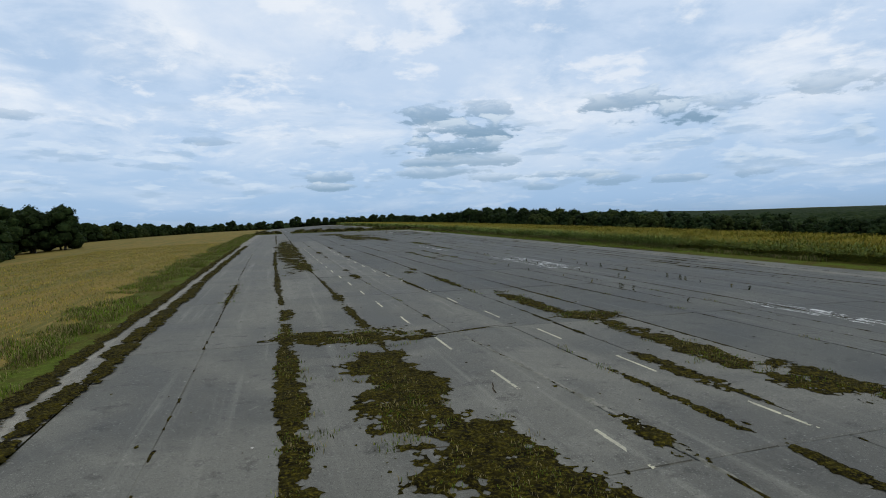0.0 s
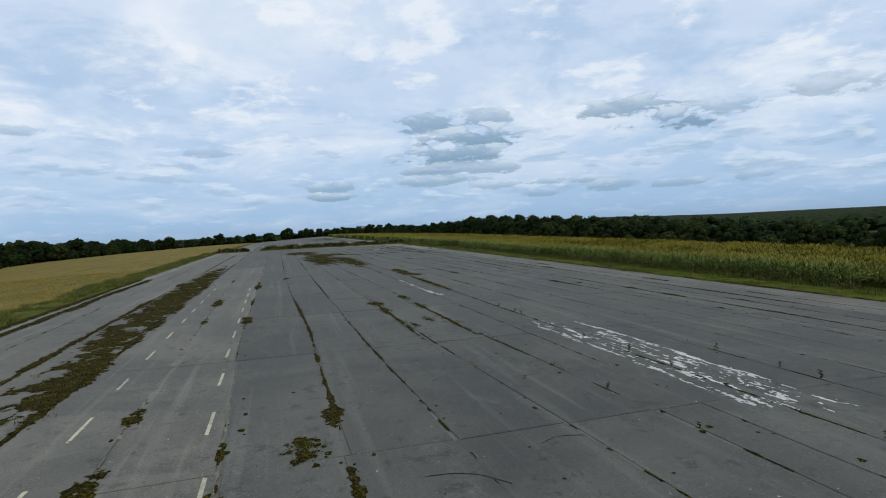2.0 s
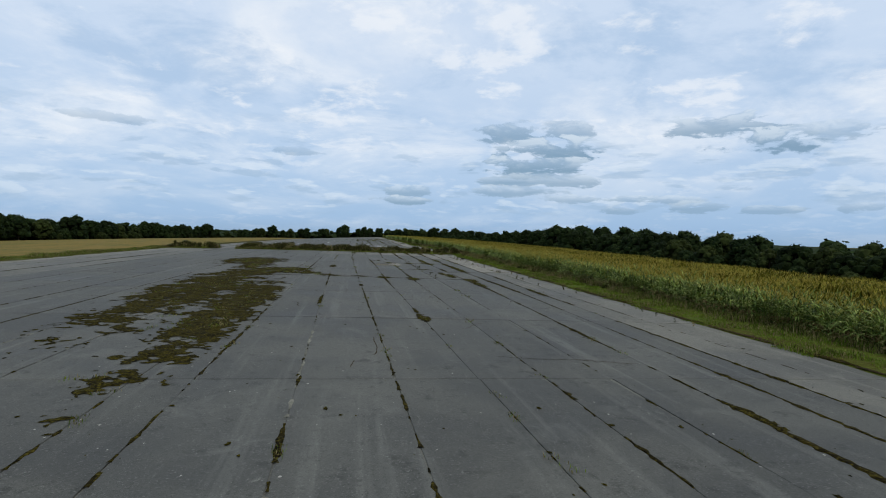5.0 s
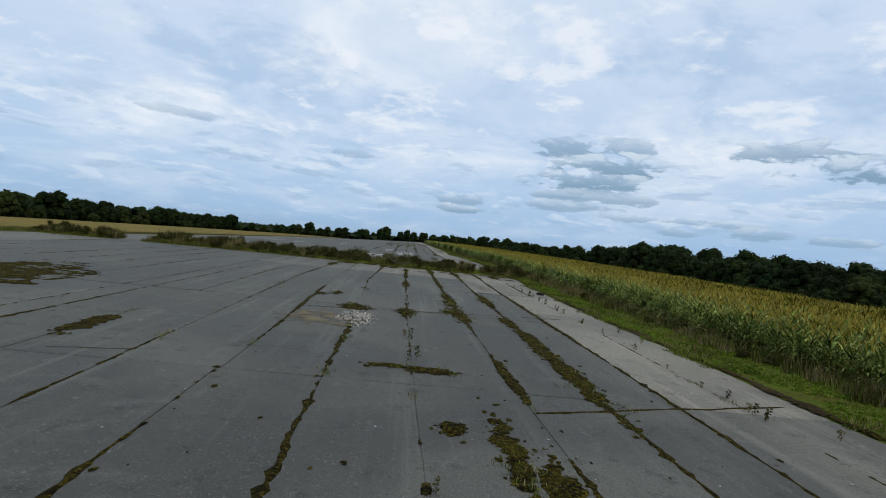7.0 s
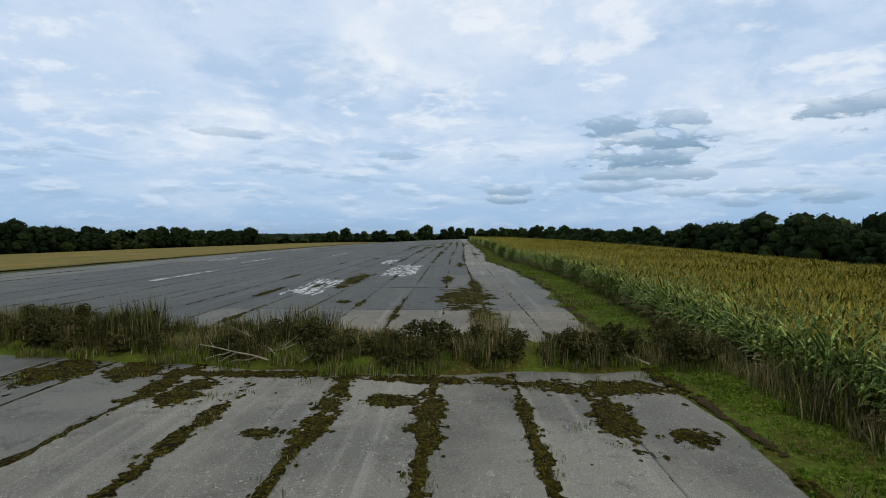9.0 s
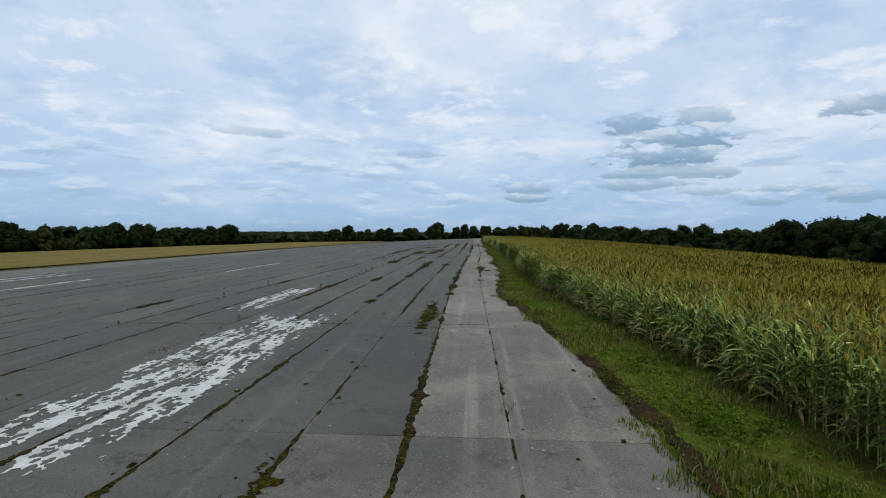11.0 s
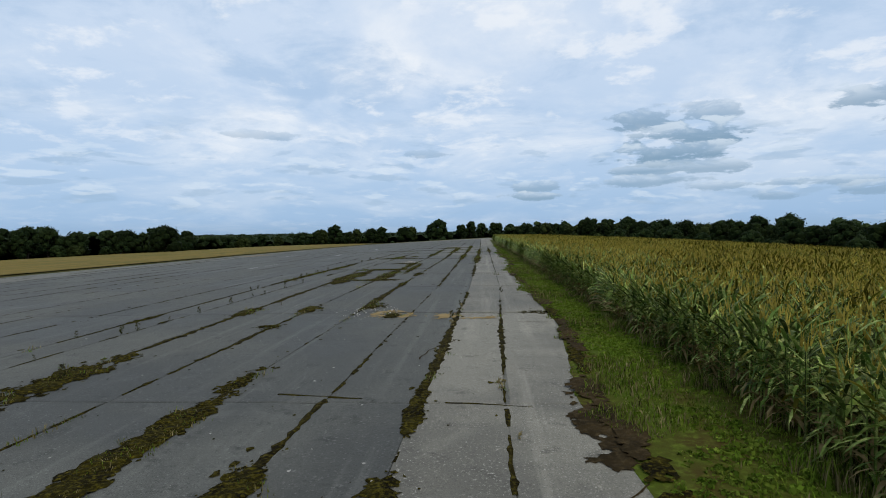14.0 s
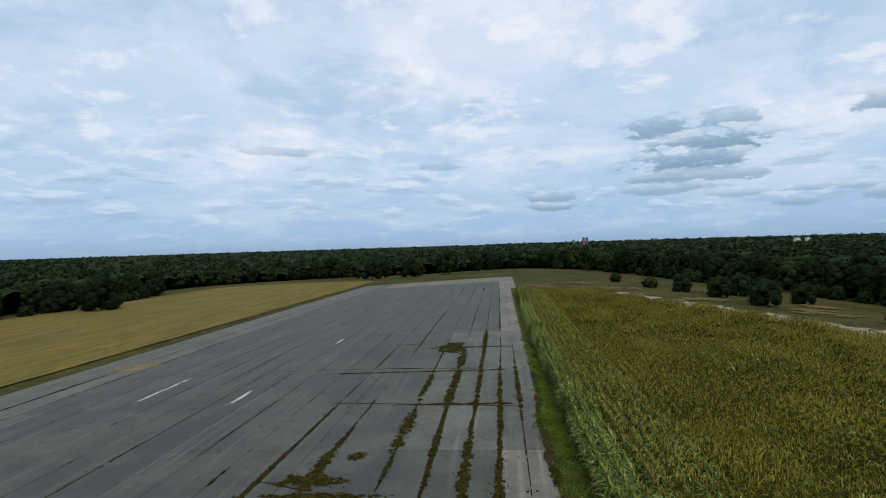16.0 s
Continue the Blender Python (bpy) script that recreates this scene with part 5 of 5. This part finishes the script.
for x in np.arange(-62.5, 4.0, 0.62):
    c = n3((0.33 * x, 7.0, 2.0))
    for go in range(2 if bank_height(x) > 0.12 and rng.random() < 0.7 + 0.8 * c else 0):
        o = rng.uniform(-2.1, -0.9) if go else rng.uniform(-1.6, -0.5 if x > -8.5 else 0.9)
        yy = bank_line(x) + o
        ob = new("shrub", shrub[0] if c > 0.1 and not go else rng.choice(shrub))
        ob.parent = bank_weeds
        s = rng.uniform(0.8, 1.35)
        ob.matrix_basis = pose(x, yy, top(x, yy) + max(0, bank_height(x)) * max(0, 1 - (o / 2.8) ** 2) - 0.06, 0, 0, rng.uniform(0, 360)) @ Matrix.Diagonal((s, s, s, 1))


for y in np.arange(150, 231, 1.4):
    x = crop_edge(y) - rng.uniform(0.0, 1.3)
    pick = rng.random()
    ob = new("rank_weeds", tall[1] if pick < 0.45 else tall[0] if pick < 0.7 else shrub[1])
    ob.parent = grass
    s = rng.uniform(0.5, 1.0) * (1.15 if y > 195 else 0.85)
    ob.matrix_basis = pose(x, y, top(x, y) - 0.04, 0, 0, rng.uniform(0, 360)) @ Matrix.Diagonal((s, s, s, 1))


def tyre(x, y):
    base = tagged(new("tyre"), "old black tyre lying flat on the runway edge", "tyre")
    base.matrix_basis = pose(x, y, top(x, y) + 0.005, 2, 1, 20)
    bm = bmesh.new()
    prof = [(0.20, 0.03), (0.22, 0.01), (0.29, 0.0), (0.335, 0.025), (0.345, 0.06), (0.345, 0.14), (0.335, 0.175), (0.29, 0.20), (0.22, 0.19), (0.20, 0.17), (0.23, 0.15), (0.30, 0.10), (0.23, 0.05)]
    n = 40
    rings = [[bm.verts.new((r * math.cos(6.2832 * k / n), r * math.sin(6.2832 * k / n), z)) for r, z in prof] for k in range(n)]
    for k in range(n):
        a, b = rings[k], rings[(k + 1) % n]
        for i in range(len(prof)):
            j = (i + 1) % len(prof)
            bm.faces.new((a[i], b[i], b[j], a[j]))
    casing = part("casing", bm, M_rubber, base)
    for k in range(n):
        bm = bmesh.new()
        bmesh.ops.create_cube(bm, size=1)
        bmesh.ops.transform(bm, matrix=pose(0, 0, 0, 0, 0, 360 * k / n) @ pose(0.345, 0, 0.10) @ Matrix.Diagonal((0.014, 0.032, 0.085, 1)), verts=bm.verts)
        part("tread_block", bm, M_rubber, casing)


tyre(-0.65, 206.0)


def plank(x, y):
    base = tagged(new("timber_offcut"), "weathered dark timber offcut lying on concrete", "timber")
    base.matrix_basis = pose(x, y, top(x, y) + 0.01, 0, 0, 4)
    bm = bmesh.new()
    branch(bm, (-0.34, 0, 0.07), (0.34, 0.02, 0.08), 0.075, 0.06, 8, 0.04, 5, random.Random(3))
    part("log", bm, M_bark, base)
    bm = bmesh.new()
    branch(bm, (0.1, 0, 0.1), (0.05, 0.22, 0.24), 0.03, 0.015, 6, 0.04, 3, random.Random(4))
    part("stub", bm, M_bark, base)


plank(-1.5, 319.0)


def weed(h, seed):
    r = random.Random(seed)
    base = tagged(new("weed"), "thin dark seeding weed growing from a runway joint", "weed", "weeds in the joints")
    bm = bmesh.new()
    for _ in range(3):
        branch(bm, (r.uniform(-.03, .03), r.uniform(-.03, .03), -0.03), (r.uniform(-.12, .12), r.uniform(-.12, .12), h * r.uniform(0.7, 1)), 0.006, 0.003, 3, 0.1, 3, r)
    part("stem", bm, M_weed, base)
    cs = [(r.uniform(-.1, .1), r.uniform(-.1, .1), h * r.uniform(0.15, 1.0), 0.05) for _ in range(14)]
    leaves = new("foliage", leaf_cloud("foliage", cs, 7, 0.035, seed, M_weed if seed % 2 else M_dry))
    leaves.parent = base
    return base


weeds = [weed(0.42, 1), weed(0.55, 3), weed(0.34, 2), weed(0.6, 5)]
rng = random.Random(91)
places = []
for x0, ya, yb, n in ((-2.2, 150, 215, 34), (-1.2, 120, 200, 16), (-25.8, 30, 70, 10), (-23.0, 20, 60, 16), (-20.2, 270, 420, 26), (-14.8, 280, 340, 12), (-2.2, 330, 360, 6),
                      (-9.2, 300, 330, 5), (-31.4, 20, 50, 8), (-17.5, 330, 380, 10), (-4.5, 340, 352, 6), (-12.0, 155, 200, 8)):
    for _ in range(n):
        y = rng.uniform(ya, yb)
        places.append((joint_x(x0, y) + rng.uniform(-.2, .2), y))
for x, y in places:
    kind = rng.choice(weeds)
    m = pose(x, y, top(x, y), 0, 0, rng.uniform(0, 360))
    s = rng.uniform(0.4, 0.85)
    if kind not in used:
        used.add(kind)
        kind.matrix_basis = m @ Matrix.Diagonal((s, s, s, 1))
    else:
        copy_thing(kind, m).scale = (s, s, s)

# tracks past the end of the crop, and far houses
for i, (cx, cy, rx, ry) in enumerate(((6, 527, 5, 4), (14, 536, 8, 3.5), (26, 522, 9, 5), (37, 500, 6, 9), (48, 480, 6, 9), (56, 460, 6, 9), (30, 512, 7, 6), (43, 490, 6, 8), (20, 530, 7, 4), (52, 470, 5, 9), (66, 440, 5, 9))):
    tagged(blotch("sandy_track", M_track, cx, cy, rx, ry, 400 + 1.9 * i, 0.3, 1.0, 0.25, 0.02, 0.05, 0.25), "pale sandy track round the end of the crop", "track", "sandy tracks", "structure")


for i, (cx, cy, rx, ry) in enumerate(((64, 492, 7, 9), (48, 512, 8, 6), (76, 470, 6, 10), (34, 540, 9, 6), (24, 560, 10, 7), (58, 536, 8, 7), (84, 440, 7, 12), (10, 550, 6, 8), (72, 506, 5, 6))):
    tagged(blotch("dry_grass_patch", M_heath, cx, cy, rx, ry, 450 + 1.9 * i, 0.35, 1.1, 0.22, 0.10, 0.02, 0.3), "straw-coloured rough grass beyond the crop", "grass", kind="stuff")


def far_house(x, y, w, d, h, seed):
    base = tagged(new("house"), "pale distant house among trees", "house", "distant houses")
    base.matrix_basis = pose(x, y, top(x, y), 0, 0, 15 * seed)
    bm = bmesh.new()
    bmesh.ops.create_cube(bm, size=1)
    bmesh.ops.transform(bm, matrix=Matrix.Translation((0, 0, h / 2)) @ Matrix.Diagonal((w, d, h, 1)), verts=bm.verts)
    part("wall", bm, M_wall if h < 25 else M_roof, base)
    bm = bmesh.new()
    e = [bm.verts.new((sx * (w / 2 + .4), sy * (d / 2 + .4), h + 0.02)) for sx, sy in ((-1, -1), (1, -1), (1, 1), (-1, 1))]
    a, b = bm.verts.new((-w / 2 - .4, 0, h + 0.35 * d)), bm.verts.new((w / 2 + .4, 0, h + 0.35 * d))
    for f in ((e[0], e[1], b, a), (e[2], e[3], a, b), (e[1], e[2], b), (e[3], e[0], a), (e[3], e[2], e[1], e[0])):
        bm.faces.new(f)
    part("roof", bm, M_roof, base)
    for k in range(4):
        bm = bmesh.new()
        bmesh.ops.create_cube(bm, size=1)
        bmesh.ops.transform(bm, matrix=Matrix.Translation((w * (-0.36 + 0.24 * k), -d / 2 - 0.02, h * 0.6)) @ Matrix.Diagonal((w * 0.12, 0.08, h * 0.22, 1)), verts=bm.verts)
        part("window", bm, M_pane, base)


far_house(1010, 2350, 20, 9, 17, 1)
far_house(1060, 2380, 16, 9, 17, 2)
for x, y, h in ((395, 3000, 40), (412, 3010, 38), (350, 3005, 30)):
    far_house(x, y, 9, 9, h, 3)
